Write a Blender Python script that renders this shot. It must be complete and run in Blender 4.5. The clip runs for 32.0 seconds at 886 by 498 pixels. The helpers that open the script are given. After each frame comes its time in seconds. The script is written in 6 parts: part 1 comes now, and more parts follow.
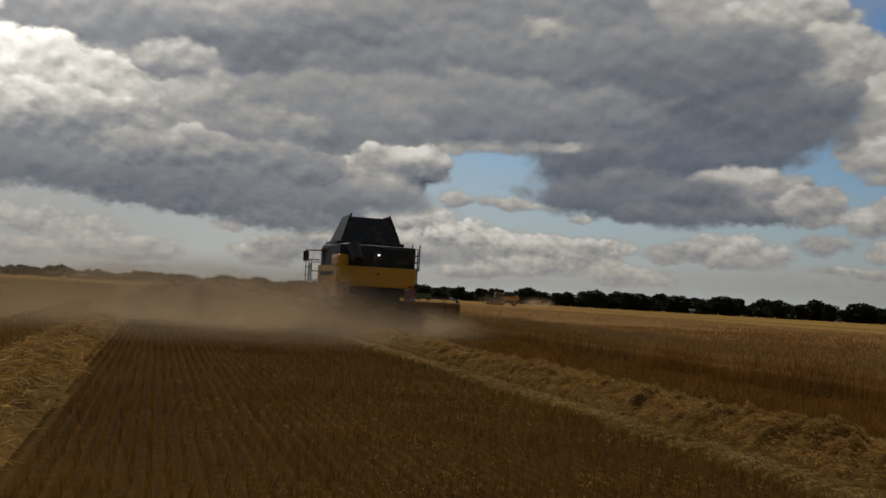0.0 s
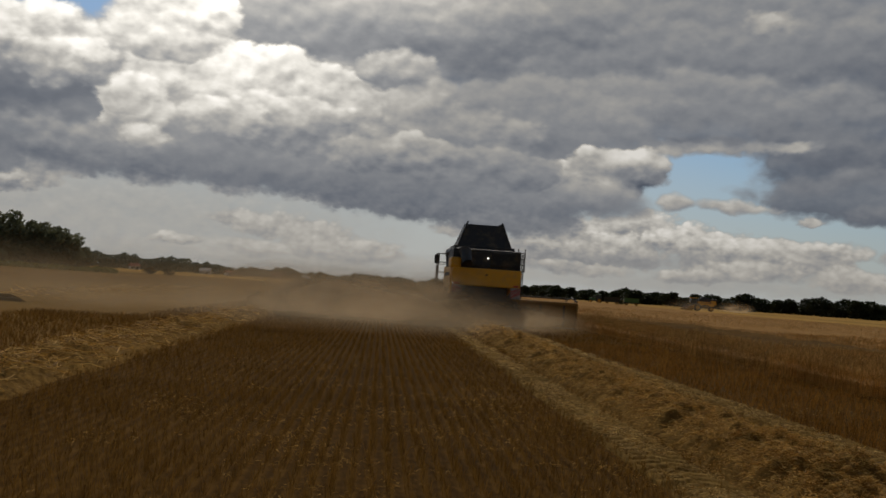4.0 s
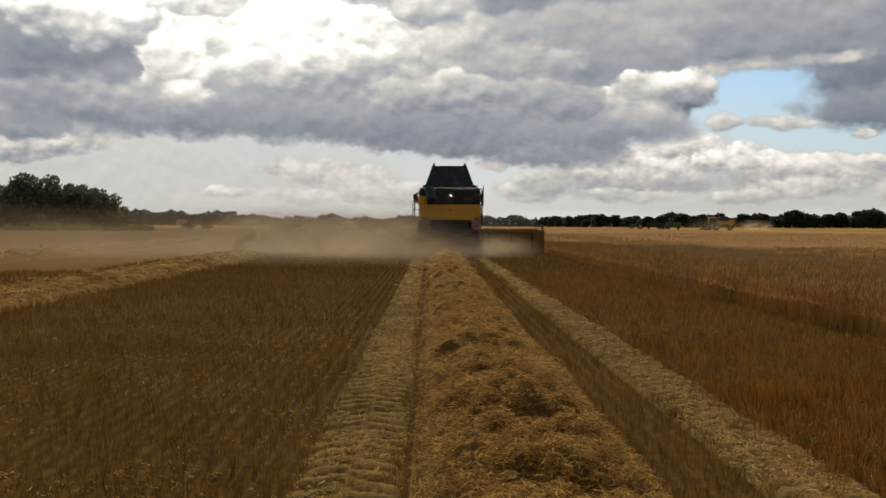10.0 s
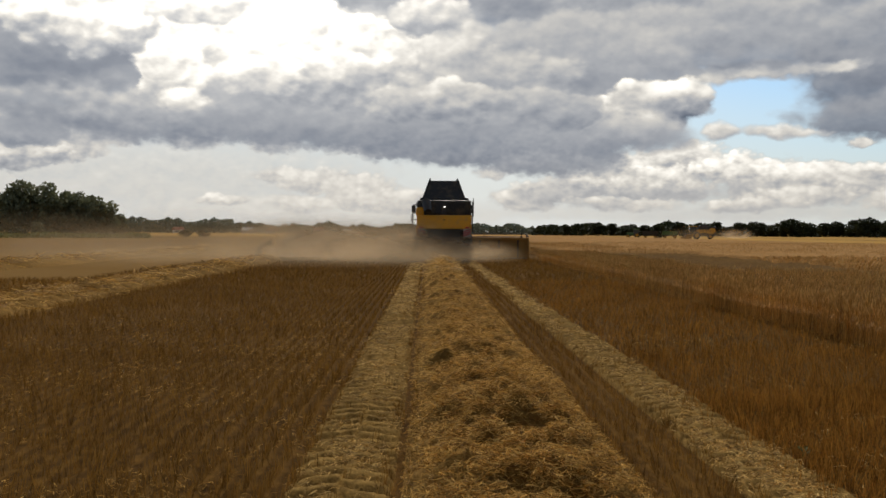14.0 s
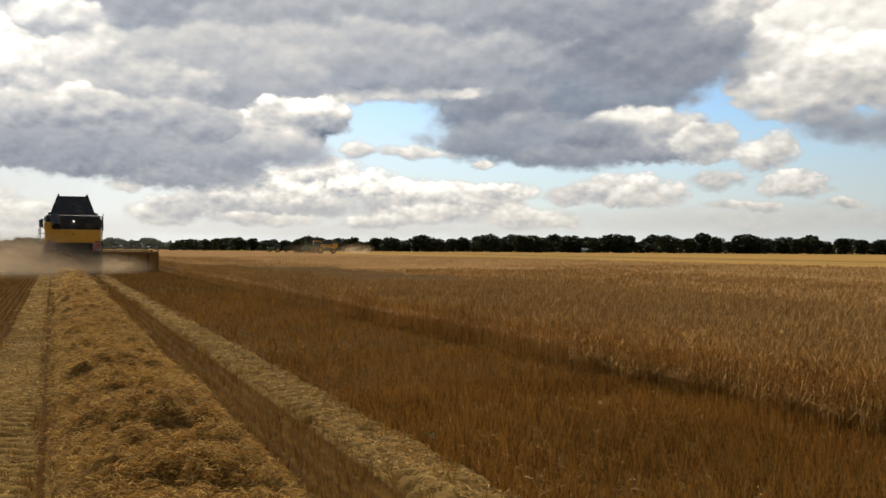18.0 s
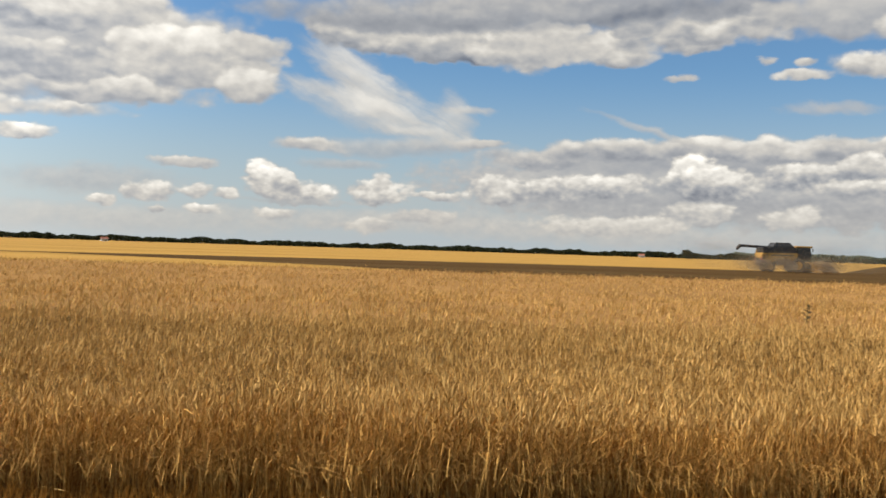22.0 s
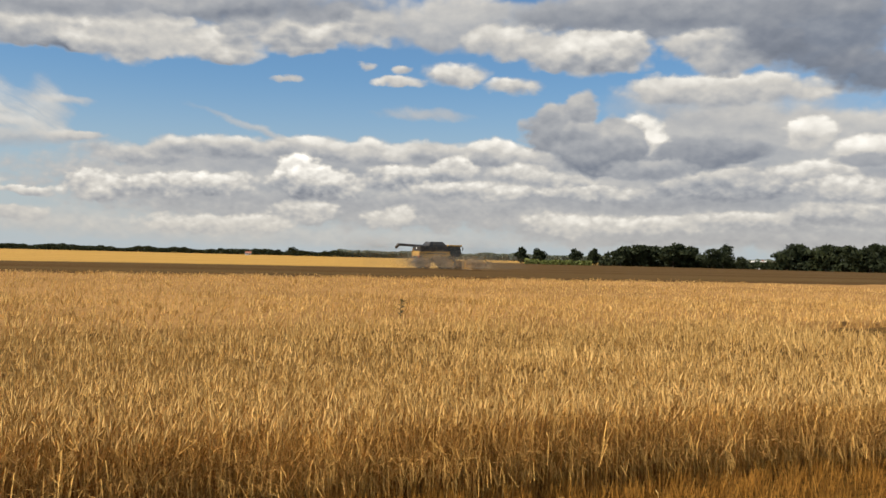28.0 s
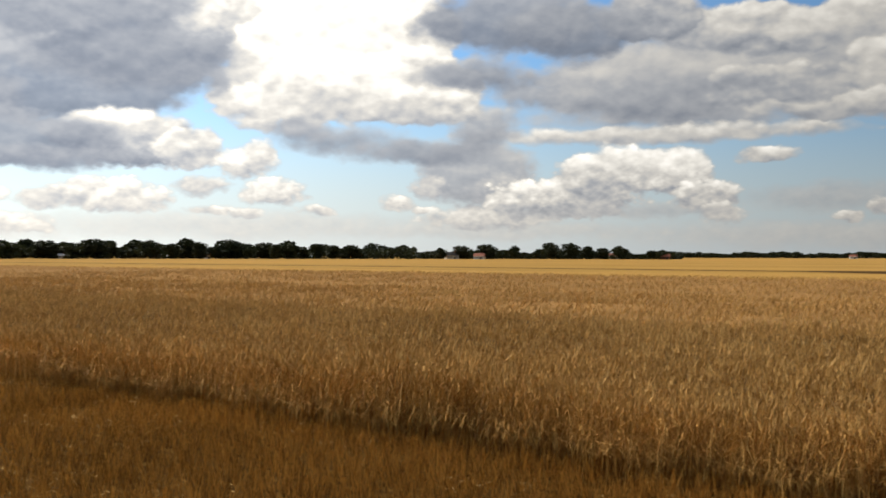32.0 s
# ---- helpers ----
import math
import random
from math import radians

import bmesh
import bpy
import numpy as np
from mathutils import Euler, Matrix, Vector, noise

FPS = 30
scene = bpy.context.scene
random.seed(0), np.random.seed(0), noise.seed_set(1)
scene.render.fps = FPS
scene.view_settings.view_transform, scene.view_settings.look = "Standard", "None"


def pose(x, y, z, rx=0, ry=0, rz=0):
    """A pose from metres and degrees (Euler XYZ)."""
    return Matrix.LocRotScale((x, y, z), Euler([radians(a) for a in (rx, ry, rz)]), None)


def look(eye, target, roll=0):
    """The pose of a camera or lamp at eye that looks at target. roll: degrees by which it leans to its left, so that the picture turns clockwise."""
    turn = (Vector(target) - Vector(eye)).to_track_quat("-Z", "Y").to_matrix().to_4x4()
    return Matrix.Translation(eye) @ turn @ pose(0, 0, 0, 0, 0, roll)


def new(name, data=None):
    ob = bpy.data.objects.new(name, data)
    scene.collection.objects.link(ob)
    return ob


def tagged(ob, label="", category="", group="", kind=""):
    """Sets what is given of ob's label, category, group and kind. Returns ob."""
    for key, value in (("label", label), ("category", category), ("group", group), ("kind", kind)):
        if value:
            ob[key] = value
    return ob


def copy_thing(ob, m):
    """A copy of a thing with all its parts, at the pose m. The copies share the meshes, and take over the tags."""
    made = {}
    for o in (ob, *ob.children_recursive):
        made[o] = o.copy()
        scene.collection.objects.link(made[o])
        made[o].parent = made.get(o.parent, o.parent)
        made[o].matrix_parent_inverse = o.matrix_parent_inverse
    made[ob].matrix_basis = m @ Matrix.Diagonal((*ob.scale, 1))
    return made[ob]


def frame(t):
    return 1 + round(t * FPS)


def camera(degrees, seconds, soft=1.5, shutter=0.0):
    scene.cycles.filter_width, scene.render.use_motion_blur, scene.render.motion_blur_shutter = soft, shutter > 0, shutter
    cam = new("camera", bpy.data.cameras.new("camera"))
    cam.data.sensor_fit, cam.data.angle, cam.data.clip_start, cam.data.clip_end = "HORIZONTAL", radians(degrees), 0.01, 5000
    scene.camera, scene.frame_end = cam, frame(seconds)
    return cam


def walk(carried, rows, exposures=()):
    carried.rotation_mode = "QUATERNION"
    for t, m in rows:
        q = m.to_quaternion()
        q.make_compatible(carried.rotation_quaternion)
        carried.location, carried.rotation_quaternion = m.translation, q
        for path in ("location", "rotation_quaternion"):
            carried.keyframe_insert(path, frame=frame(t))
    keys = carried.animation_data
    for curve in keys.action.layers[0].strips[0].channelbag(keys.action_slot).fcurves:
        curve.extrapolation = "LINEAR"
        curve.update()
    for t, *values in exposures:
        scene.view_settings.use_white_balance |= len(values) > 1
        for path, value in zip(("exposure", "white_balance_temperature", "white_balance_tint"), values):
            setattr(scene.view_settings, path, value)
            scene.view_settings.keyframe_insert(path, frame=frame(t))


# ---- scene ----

# The world: y runs along the crop rows (the way the near harvester drives), x to its right, metres.

# ---------------------------------------------------------------- camera
cam = camera(48.0, 32.0, soft=1.6, shutter=0.12)


def aim(az, el, roll, x, y, z):
    """Camera pose from azimuth (clockwise from +y), elevation and roll in degrees."""
    a, e = radians(az), radians(el)
    way = Vector((math.sin(a) * math.cos(e), math.cos(a) * math.cos(e), math.sin(e)))
    eye = Vector((x, y, z))
    return look(eye, eye + way * 10, roll)


# seconds, azimuth, elevation, roll, x, y, z
PATH = [
    (0, 15.81, 2.72, 3.23, -6.91, -2.38, 1.68),
    (0.5, 13.92, 1.13, 1.67, -6.67, -2.29, 1.68),
    (1, 8.44, 5.26, 0.38, -6.24, -2.07, 1.68),
    (1.5, 8.62, 2.20, 1.27, -5.70, -1.75, 1.68),
    (2, 8.80, 3.47, 1.40, -5.18, -1.42, 1.68),
    (2.5, 9.47, 2.87, -0.84, -4.74, -1.15, 1.68),
    (3, 8.09, -0.39, 0.33, -4.30, -0.98, 1.68),
    (3.5, 8.86, 3.03, 2.30, -3.89, -0.98, 1.70),
    (4, 3.45, 2.21, 3.89, -3.55, -1.07, 1.72),
    (4.5, 1.79, 1.10, 4.40, -3.31, -1.16, 1.74),
    (6.5, 2.30, -1.17, 3.80, -1.03, 0.12, 1.61),
    (7, 1.32, -7.44, 2.90, -0.82, 0.08, 1.63),
    (7.5, 0.23, -4.02, 1.34, -0.57, 0.05, 1.66),
    (8, 1.79, -3.23, 1.29, -0.33, 0.03, 1.69),
    (8.5, 1.66, -2.19, 0.21, -0.15, 0.02, 1.70),
    (9, 0.54, -2.82, -0.25, -0.03, 0.00, 1.71),
    (9.5, 0.38, -1.63, -1.30, 0.04, -0.01, 1.72),
    (10, 0.72, -1.47, 0.18, 0.07, -0.02, 1.72),
    (10.5, 0.88, -0.72, 0.13, 0.09, -0.03, 1.72),
    (11, 2.63, -0.45, -0.19, 0.09, -0.03, 1.72),
    (11.5, 3.38, -0.67, 0.11, 0.09, -0.02, 1.71),
    (12, 3.30, -1.17, 0.17, 0.09, -0.01, 1.72),
    (12.5, 1.79, -2.06, -0.29, 0.09, -0.01, 1.72),
    (13, 1.06, -1.65, 0.17, 0.09, -0.02, 1.73),
    (13.5, 0.83, -1.18, 0.43, 0.10, -0.03, 1.73),
    (14, 0.90, -1.00, 0.30, 0.10, -0.03, 1.73),
    (14.5, 1.65, -0.15, 0.88, 0.12, -0.02, 1.73),
    (15, 6.94, 0.69, 1.25, 0.14, -0.01, 1.73),
    (15.5, 11.07, -0.40, 0.85, 0.15, 0.01, 1.73),
    (17.5, 17.56, 0.59, 0.44, -0.01, -0.40, 1.67),
    (18, 21.36, -0.02, 0.34, -0.01, -0.43, 1.67),
    (18.5, 27.16, -0.88, 0.77, -0.07, -0.53, 1.68),
    (19, 37.53, -2.13, 0.65, -0.15, -0.69, 1.70),
    (19.5, 46.15, -1.02, 1.44, -0.15, -0.78, 1.71),
    (20, 55.39, -1.22, 1.79, -0.07, -0.79, 1.70),
    (20.5, 65.20, -1.04, 2.21, 0.03, -0.79, 1.70),
    (21, 75.07, -0.90, 0.82, 0.10, -0.80, 1.70),
    (21.5, 83.58, 0.13, 1.34, 0.14, -0.81, 1.70),
    (22, 91.66, 0.03, 1.78, 0.19, -0.83, 1.70),
    (22.5, 98.97, 0.19, 1.24, 0.26, -0.86, 1.69),
    (23, 104.25, 0.13, 0.68, 0.31, -0.89, 1.69),
    (23.5, 106.82, 0.50, 1.76, 0.34, -0.90, 1.69),
    (24, 109.36, 1.32, 2.02, 0.34, -0.90, 1.69),
    (24.5, 109.78, 0.56, 1.32, 0.33, -0.90, 1.69),
    (25, 110.65, 0.64, 1.50, 0.33, -0.91, 1.69),
    (25.5, 111.14, 1.25, 0.94, 0.34, -0.92, 1.70),
    (27.5, 112.31, 0.15, 0.98, 0.41, -0.98, 1.72),
    (28, 114.01, 0.52, 1.43, 0.42, -0.99, 1.71),
    (28.5, 114.45, 0.56, 1.34, 0.41, -0.97, 1.71),
    (29, 111.93, -0.17, 1.24, 0.38, -0.93, 1.71),
    (29.5, 105.26, -0.80, 0.80, 0.31, -0.86, 1.70),
    (30, 95.10, -0.53, -0.28, 0.19, -0.77, 1.70),
    (30.5, 85.43, -0.23, -0.04, 0.07, -0.70, 1.70),
    (31, 73.43, -0.85, -0.39, -0.02, -0.66, 1.70),
    (31.5, 61.58, -0.11, -0.13, -0.05, -0.62, 1.70),
    (32, 50.46, 0.40, 0.12, -0.06, -0.60, 1.70),
]
walk(cam, [(r[0], aim(*r[1:])) for r in PATH],
     exposures=[(0, -1.5), (0.5, -1.5), (0.9, -0.98), (1.2, -0.98), (1.5, -1.4), (2.5, -1.45), (3.0, -0.8), (3.5, -1.2), (4.0, -1.45), (4.5, -1.5), (6.5, -0.75), (7.2, -0.22), (8, -0.15),
                (9, -0.4), (10, -0.72), (11, -0.87), (12.5, -0.5), (14, -0.6), (15, -1.02), (17.5, -0.3), (19, -0.5), (20, -0.22), (21, 0.12), (22, 0.38), (23, 0.3), (28, 0.40), (30, 0.38), (31, 0.3), (32, 0.0)])

# ---------------------------------------------------------------- sky and sun
SUN_AZ, SUN_EL = 3.0, 45.0
BRIGHT_AZ, BRIGHT_EL = -11.0, 27.0    # the thinnest cloud, lit through by the sun


class Nodes:
    """Short way to write node trees."""

    def __init__(self, tree):
        self.t = tree

    def add(self, kind, **kw):
        n = self.t.nodes.new(kind)
        for k, v in kw.items():
            setattr(n, k, v)
        return n

    def put(self, sock, v):
        if isinstance(v, bpy.types.NodeSocket):
            self.t.links.new(v, sock)
        else:
            sock.default_value = v

    def math(self, op, a, b=0.0, c=0.0, clamp=False):
        n = self.add("ShaderNodeMath", operation=op, use_clamp=clamp)
        self.put(n.inputs[0], a)
        self.put(n.inputs[1], b)
        self.put(n.inputs[2], c)
        return n.outputs[0]

    def vec(self, op, a, b=(0, 0, 0), c=(0, 0, 0), out=0):
        n = self.add("ShaderNodeVectorMath", operation=op)
        self.put(n.inputs[0], a)
        self.put(n.inputs[1], b)
        if op == "MULTIPLY_ADD":
            self.put(n.inputs[2], c)
        return n.outputs["Value"] if op in ("LENGTH", "DOT_PRODUCT") else n.outputs[0]

    def noise(self, v, scale, detail=4.0, rough=0.55, dist=0.0, color=False):
        n = self.add("ShaderNodeTexNoise")
        self.put(n.inputs["Vector"], v)
        n.inputs["Scale"].default_value = scale
        n.inputs["Detail"].default_value = detail
        n.inputs["Roughness"].default_value = rough
        n.inputs["Distortion"].default_value = dist
        return n.outputs["Color" if color else "Fac"]

    def ramp(self, v, a, b, lo=0.0, hi=1.0, smooth=True):
        n = self.add("ShaderNodeMapRange", interpolation_type="SMOOTHSTEP" if smooth else "LINEAR", clamp=not smooth)
        self.put(n.inputs[0], v)
        n.inputs[1].default_value, n.inputs[2].default_value = a, b
        n.inputs[3].default_value, n.inputs[4].default_value = lo, hi
        return n.outputs[0]

    def blend(self, f, a, b):
        n = self.add("ShaderNodeMix", data_type="FLOAT")
        self.put(n.inputs[0], f)
        self.put(n.inputs[2], a)
        self.put(n.inputs[3], b)
        return n.outputs[0]

    def mix(self, f, a, b, blend="MIX"):
        n = self.add("ShaderNodeMix", data_type="RGBA", blend_type=blend)
        self.put(n.inputs[0], f)
        self.put(n.inputs[6], a if isinstance(a, bpy.types.NodeSocket) else (*a, 1))
        self.put(n.inputs[7], b if isinstance(b, bpy.types.NodeSocket) else (*b, 1))
        return n.outputs[2]


CLOUDS = []    # painted from the farthest to the nearest


def cumulus(az, el, wide, high, low, top, tilt=0):
    """Heaped cloud: crisp billowing edge. Centre and half size in degrees, tone of its base and of its top."""
    CLOUDS.append((az, el, wide, high, low, top, tilt, min(0.20, high * 0.40), min(0.95, high * 0.95), 1.7, 1.0, False))


def mass(az, el, wide, high, low, top, tilt=0):
    """Part of a thick grey cloud: loose edge, soft folds."""
    CLOUDS.append((az, el, wide, high, low, top, tilt, min(0.40, high * 0.55), min(1.0, high * 0.8), 0.7, 0.96, False))


def bank(az, el, wide, high, low, top, tilt=0):
    """Thin sheet of cloud low in the haze."""
    CLOUDS.append((az, el, wide, high, low, top, tilt, high * 0.8, high * 0.6, 0.6, 0.75, False))


def wisp(az, el, wide, high, low, top, tilt=0):
    """Combed ice cloud."""
    CLOUDS.append((az, el, wide, high, low, top, tilt, high * 0.9, high * 1.3, 0.2, 0.80, True))


# azimuth, elevation, half width, half height in degrees; tone of base and top; tilt
bank(-17.3, 3.03, 13.26, 2.28, 0.66, 0.86)
bank(-4.9, 1.12, 9.47, 0.65, 0.75, 0.92)
bank(17.4, 1.15, 9.47, 0.49, 0.60, 0.72)
bank(38.2, 1.67, 9.47, 0.65, 0.62, 0.72)
bank(54.2, 1.41, 6.31, 0.39, 0.60, 0.75)
bank(72.0, 3.17, 3.79, 0.65, 0.50, 0.60)
bank(72.3, 1.21, 9.47, 0.59, 0.60, 0.70)
bank(89.9, 1.57, 9.47, 0.46, 0.60, 0.72)
bank(104.8, 1.12, 15.78, 0.46, 0.55, 0.70)
bank(130.3, 1.40, 9.47, 0.39, 0.50, 0.60)
bank(125.7, 2.58, 9.47, 0.72, 0.45, 0.60)
bank(104.8, 2.56, 11.05, 0.65, 0.55, 0.70)
cumulus(-21.2, 5.18, 3.47, 1.46, 0.55, 0.95)
cumulus(-18.7, 5.73, 2.84, 1.14, 0.60, 1.00)
cumulus(-22.5, 4.10, 1.89, 0.81, 0.50, 0.85)
cumulus(-21.3, 4.29, 1.26, 0.46, 0.60, 1.00)
cumulus(-22.1, 5.23, 1.89, 0.72, 0.35, 0.50)
cumulus(-12.8, 5.06, 1.58, 0.46, 0.60, 0.95)
cumulus(-8.6, 4.83, 1.42, 0.46, 0.60, 1.00)
cumulus(-2.7, 4.68, 3.47, 0.46, 0.65, 1.00)
cumulus(1.2, 4.28, 1.42, 0.39, 0.70, 1.00)
cumulus(-12.2, 1.87, 0.69, 0.29, 0.65, 0.95)
cumulus(-10.9, 1.72, 0.79, 0.26, 0.65, 0.90)
cumulus(-7.8, 3.19, 1.89, 0.39, 0.60, 0.85)
cumulus(-6.2, 2.88, 1.89, 0.59, 0.65, 0.85)
cumulus(-3.6, 2.26, 2.21, 0.81, 0.65, 0.85)
cumulus(-7.1, 1.59, 1.58, 0.46, 0.65, 0.85)
cumulus(-1.7, 1.78, 2.52, 0.65, 0.60, 0.85)
cumulus(3.8, 3.42, 0.95, 0.39, 0.65, 0.90)
cumulus(5.8, 1.96, 1.89, 0.65, 0.55, 0.85)
cumulus(7.4, 2.29, 1.89, 0.59, 0.50, 0.80)
cumulus(9.3, 2.92, 2.21, 0.81, 0.50, 0.90)
cumulus(12.1, 3.22, 2.52, 1.30, 0.50, 1.00)
cumulus(14.9, 4.07, 1.89, 0.98, 0.55, 1.02)
cumulus(17.3, 3.48, 1.89, 0.85, 0.55, 1.00)
cumulus(13.7, 2.74, 2.84, 0.81, 0.50, 0.90)
cumulus(19.1, 2.99, 2.52, 1.11, 0.55, 1.00)
cumulus(21.7, 2.80, 2.84, 0.98, 0.55, 0.95)
cumulus(24.2, 2.76, 1.89, 0.81, 0.55, 0.90)
bank(15.9, 2.19, 7.26, 0.39, 0.40, 0.55)
cumulus(21.2, 1.96, 2.84, 0.49, 0.55, 0.85)
cumulus(18.3, 1.55, 2.52, 0.33, 0.55, 0.80)
cumulus(11.2, 1.64, 2.84, 0.33, 0.55, 0.80)
cumulus(28.5, 3.07, 0.95, 0.46, 0.60, 0.85)
cumulus(31.5, 3.44, 2.52, 0.81, 0.60, 0.85)
cumulus(33.0, 3.17, 1.89, 0.65, 0.60, 0.85)
cumulus(36.6, 4.02, 1.26, 0.49, 0.55, 0.75)
cumulus(40.7, 3.61, 1.74, 0.72, 0.60, 0.88)
cumulus(43.2, 2.61, 0.79, 0.29, 0.60, 0.90)
cumulus(37.2, 2.67, 1.10, 0.26, 0.60, 0.85)
cumulus(39.1, 2.47, 0.95, 0.26, 0.60, 0.85)
cumulus(48.2, 3.12, 0.63, 0.33, 0.60, 0.90)
cumulus(49.0, 2.71, 0.47, 0.16, 0.60, 0.90)
cumulus(53.3, 2.22, 3.79, 0.59, 0.60, 0.88)
cumulus(24.9, 3.26, 1.74, 0.46, 0.60, 0.95)
cumulus(26.1, 1.80, 2.21, 0.59, 0.60, 0.85)
cumulus(27.7, 1.60, 1.10, 0.33, 0.60, 0.85)
cumulus(47.9, 3.00, 0.88, 0.39, 0.60, 0.90)
cumulus(49.0, 2.66, 0.47, 0.20, 0.60, 0.90)
cumulus(68.7, 5.65, 1.33, 0.39, 0.55, 0.95)
cumulus(76.8, 4.35, 1.58, 0.26, 0.60, 0.75)
cumulus(75.2, 2.71, 1.26, 0.39, 0.60, 0.95)
cumulus(77.6, 2.74, 0.79, 0.33, 0.60, 0.90)
cumulus(79.3, 2.66, 0.63, 0.29, 0.60, 0.90)
cumulus(77.8, 1.77, 0.95, 0.26, 0.60, 0.95)
cumulus(72.6, 2.12, 0.63, 0.20, 0.60, 0.90)
cumulus(75.4, 1.74, 0.32, 0.16, 0.60, 0.90)
cumulus(82.0, 1.82, 1.26, 0.26, 0.60, 0.85)
cumulus(87.4, 1.23, 1.26, 0.33, 0.60, 0.80)
cumulus(98.5, 1.56, 0.95, 0.26, 0.60, 0.85)
cumulus(81.3, 4.07, 0.95, 0.72, 0.60, 1.05)
cumulus(83.9, 3.12, 1.42, 0.65, 0.55, 1.00)
cumulus(82.0, 3.43, 1.42, 0.91, 0.60, 1.05)
cumulus(82.6, 3.75, 0.63, 0.59, 0.60, 1.00)
cumulus(88.0, 3.20, 1.58, 0.72, 0.55, 1.00)
cumulus(88.1, 3.89, 0.57, 0.52, 0.70, 1.05)
cumulus(91.3, 2.98, 0.95, 0.26, 0.60, 0.95)
cumulus(93.8, 3.59, 0.38, 0.52, 0.50, 0.80)
cumulus(95.7, 3.43, 1.58, 0.59, 0.60, 0.95)
cumulus(98.4, 3.55, 1.42, 0.72, 0.60, 1.00)
bank(83.3, 2.48, 2.52, 0.16, 0.45, 0.60)
bank(85.8, 4.78, 1.89, 0.26, 0.55, 0.70)
bank(88.2, 5.81, 3.79, 0.46, 0.50, 0.75)
cumulus(83.9, 5.83, 1.74, 0.33, 0.60, 0.85)
cumulus(93.4, 6.13, 1.58, 0.26, 0.55, 0.80)
mass(111.2, 4.05, 19.57, 2.28, 0.48, 0.68)
mass(128.8, 3.10, 15.78, 2.28, 0.45, 0.65)
mass(131.7, 6.52, 9.47, 2.28, 0.50, 0.72)
cumulus(100.1, 1.62, 2.84, 0.46, 0.60, 0.85)
cumulus(103.2, 1.71, 1.89, 0.46, 0.60, 0.85)
cumulus(106.1, 2.44, 1.58, 0.59, 0.60, 0.90)
cumulus(110.9, 2.26, 1.58, 0.59, 0.60, 0.85)
cumulus(121.0, 2.08, 1.89, 0.59, 0.60, 0.85)
cumulus(125.7, 2.11, 3.79, 0.46, 0.60, 0.88)
cumulus(131.8, 2.36, 3.79, 0.46, 0.50, 0.80)
cumulus(91.6, 2.97, 1.42, 0.26, 0.60, 0.90)
cumulus(90.5, 1.73, 1.89, 0.33, 0.55, 0.70)
cumulus(136.1, 2.86, 2.84, 0.52, 0.45, 0.75)
bank(104.8, 3.21, 7.89, 0.29, 0.42, 0.55)
bank(125.7, 3.70, 7.89, 0.65, 0.38, 0.50)
bank(109.5, 5.23, 11.05, 0.59, 0.42, 0.55)
cumulus(97.0, 5.39, 2.84, 0.46, 0.50, 0.75)
cumulus(102.2, 5.90, 3.79, 0.59, 0.50, 0.80)
cumulus(106.6, 6.09, 2.52, 0.59, 0.50, 0.85)
cumulus(111.1, 5.99, 3.79, 0.65, 0.50, 0.85)
cumulus(116.7, 6.13, 1.89, 0.72, 0.50, 0.90)
cumulus(119.3, 5.69, 1.89, 0.65, 0.50, 0.80)
cumulus(94.7, 3.43, 1.42, 0.72, 0.50, 0.85)
cumulus(98.5, 3.76, 2.21, 0.59, 0.50, 0.90)
cumulus(101.3, 3.87, 1.89, 0.59, 0.50, 0.90)
cumulus(105.4, 4.83, 1.10, 0.72, 0.60, 1.05)
cumulus(106.7, 4.07, 2.21, 0.91, 0.45, 0.95)
cumulus(111.2, 4.54, 1.89, 0.65, 0.45, 0.90)
cumulus(114.4, 4.95, 1.26, 0.72, 0.50, 1.00)
cumulus(115.7, 3.85, 3.79, 0.46, 0.50, 0.85)
cumulus(118.6, 4.88, 1.89, 0.46, 0.50, 0.85)
cumulus(120.9, 4.59, 1.89, 0.46, 0.50, 0.80)
cumulus(122.5, 3.81, 2.52, 0.46, 0.50, 0.80)
cumulus(130.3, 4.36, 3.79, 0.81, 0.42, 0.70)
cumulus(134.1, 4.98, 1.89, 0.81, 0.50, 0.85)
cumulus(136.1, 4.06, 2.52, 0.59, 0.50, 0.80)
bank(131.1, 8.37, 4.73, 1.63, 0.55, 0.75)
bank(127.1, 8.73, 3.16, 0.98, 0.50, 0.70)
cumulus(130.2, 9.61, 6.00, 0.81, 0.60, 0.85)
cumulus(134.0, 7.25, 1.26, 0.91, 0.65, 0.95)
cumulus(137.1, 6.38, 1.58, 0.65, 0.65, 1.00)
cumulus(136.9, 5.70, 1.26, 0.33, 0.40, 0.50)
cumulus(125.0, 7.65, 1.26, 0.81, 0.80, 1.05)
cumulus(125.8, 6.86, 0.79, 0.81, 0.90, 1.05)
cumulus(120.2, 7.46, 1.74, 1.30, 0.36, 0.56)
cumulus(121.8, 8.59, 0.88, 0.85, 0.42, 0.60)
cumulus(122.8, 6.47, 2.52, 1.37, 0.33, 0.55)
cumulus(123.9, 7.17, 1.26, 1.11, 0.42, 0.62)
cumulus(128.1, 6.29, 2.21, 0.91, 0.30, 0.46)
cumulus(130.2, 6.38, 1.89, 0.59, 0.30, 0.46)
cumulus(125.6, 5.41, 2.21, 0.46, 0.40, 0.55)
wisp(103.1, 7.11, 2.52, 0.20, 0.60, 0.75, -18)
wisp(112.7, 8.12, 1.89, 0.26, 0.60, 0.70)
wisp(92.1, 6.00, 2.84, 0.26, 0.55, 0.75)
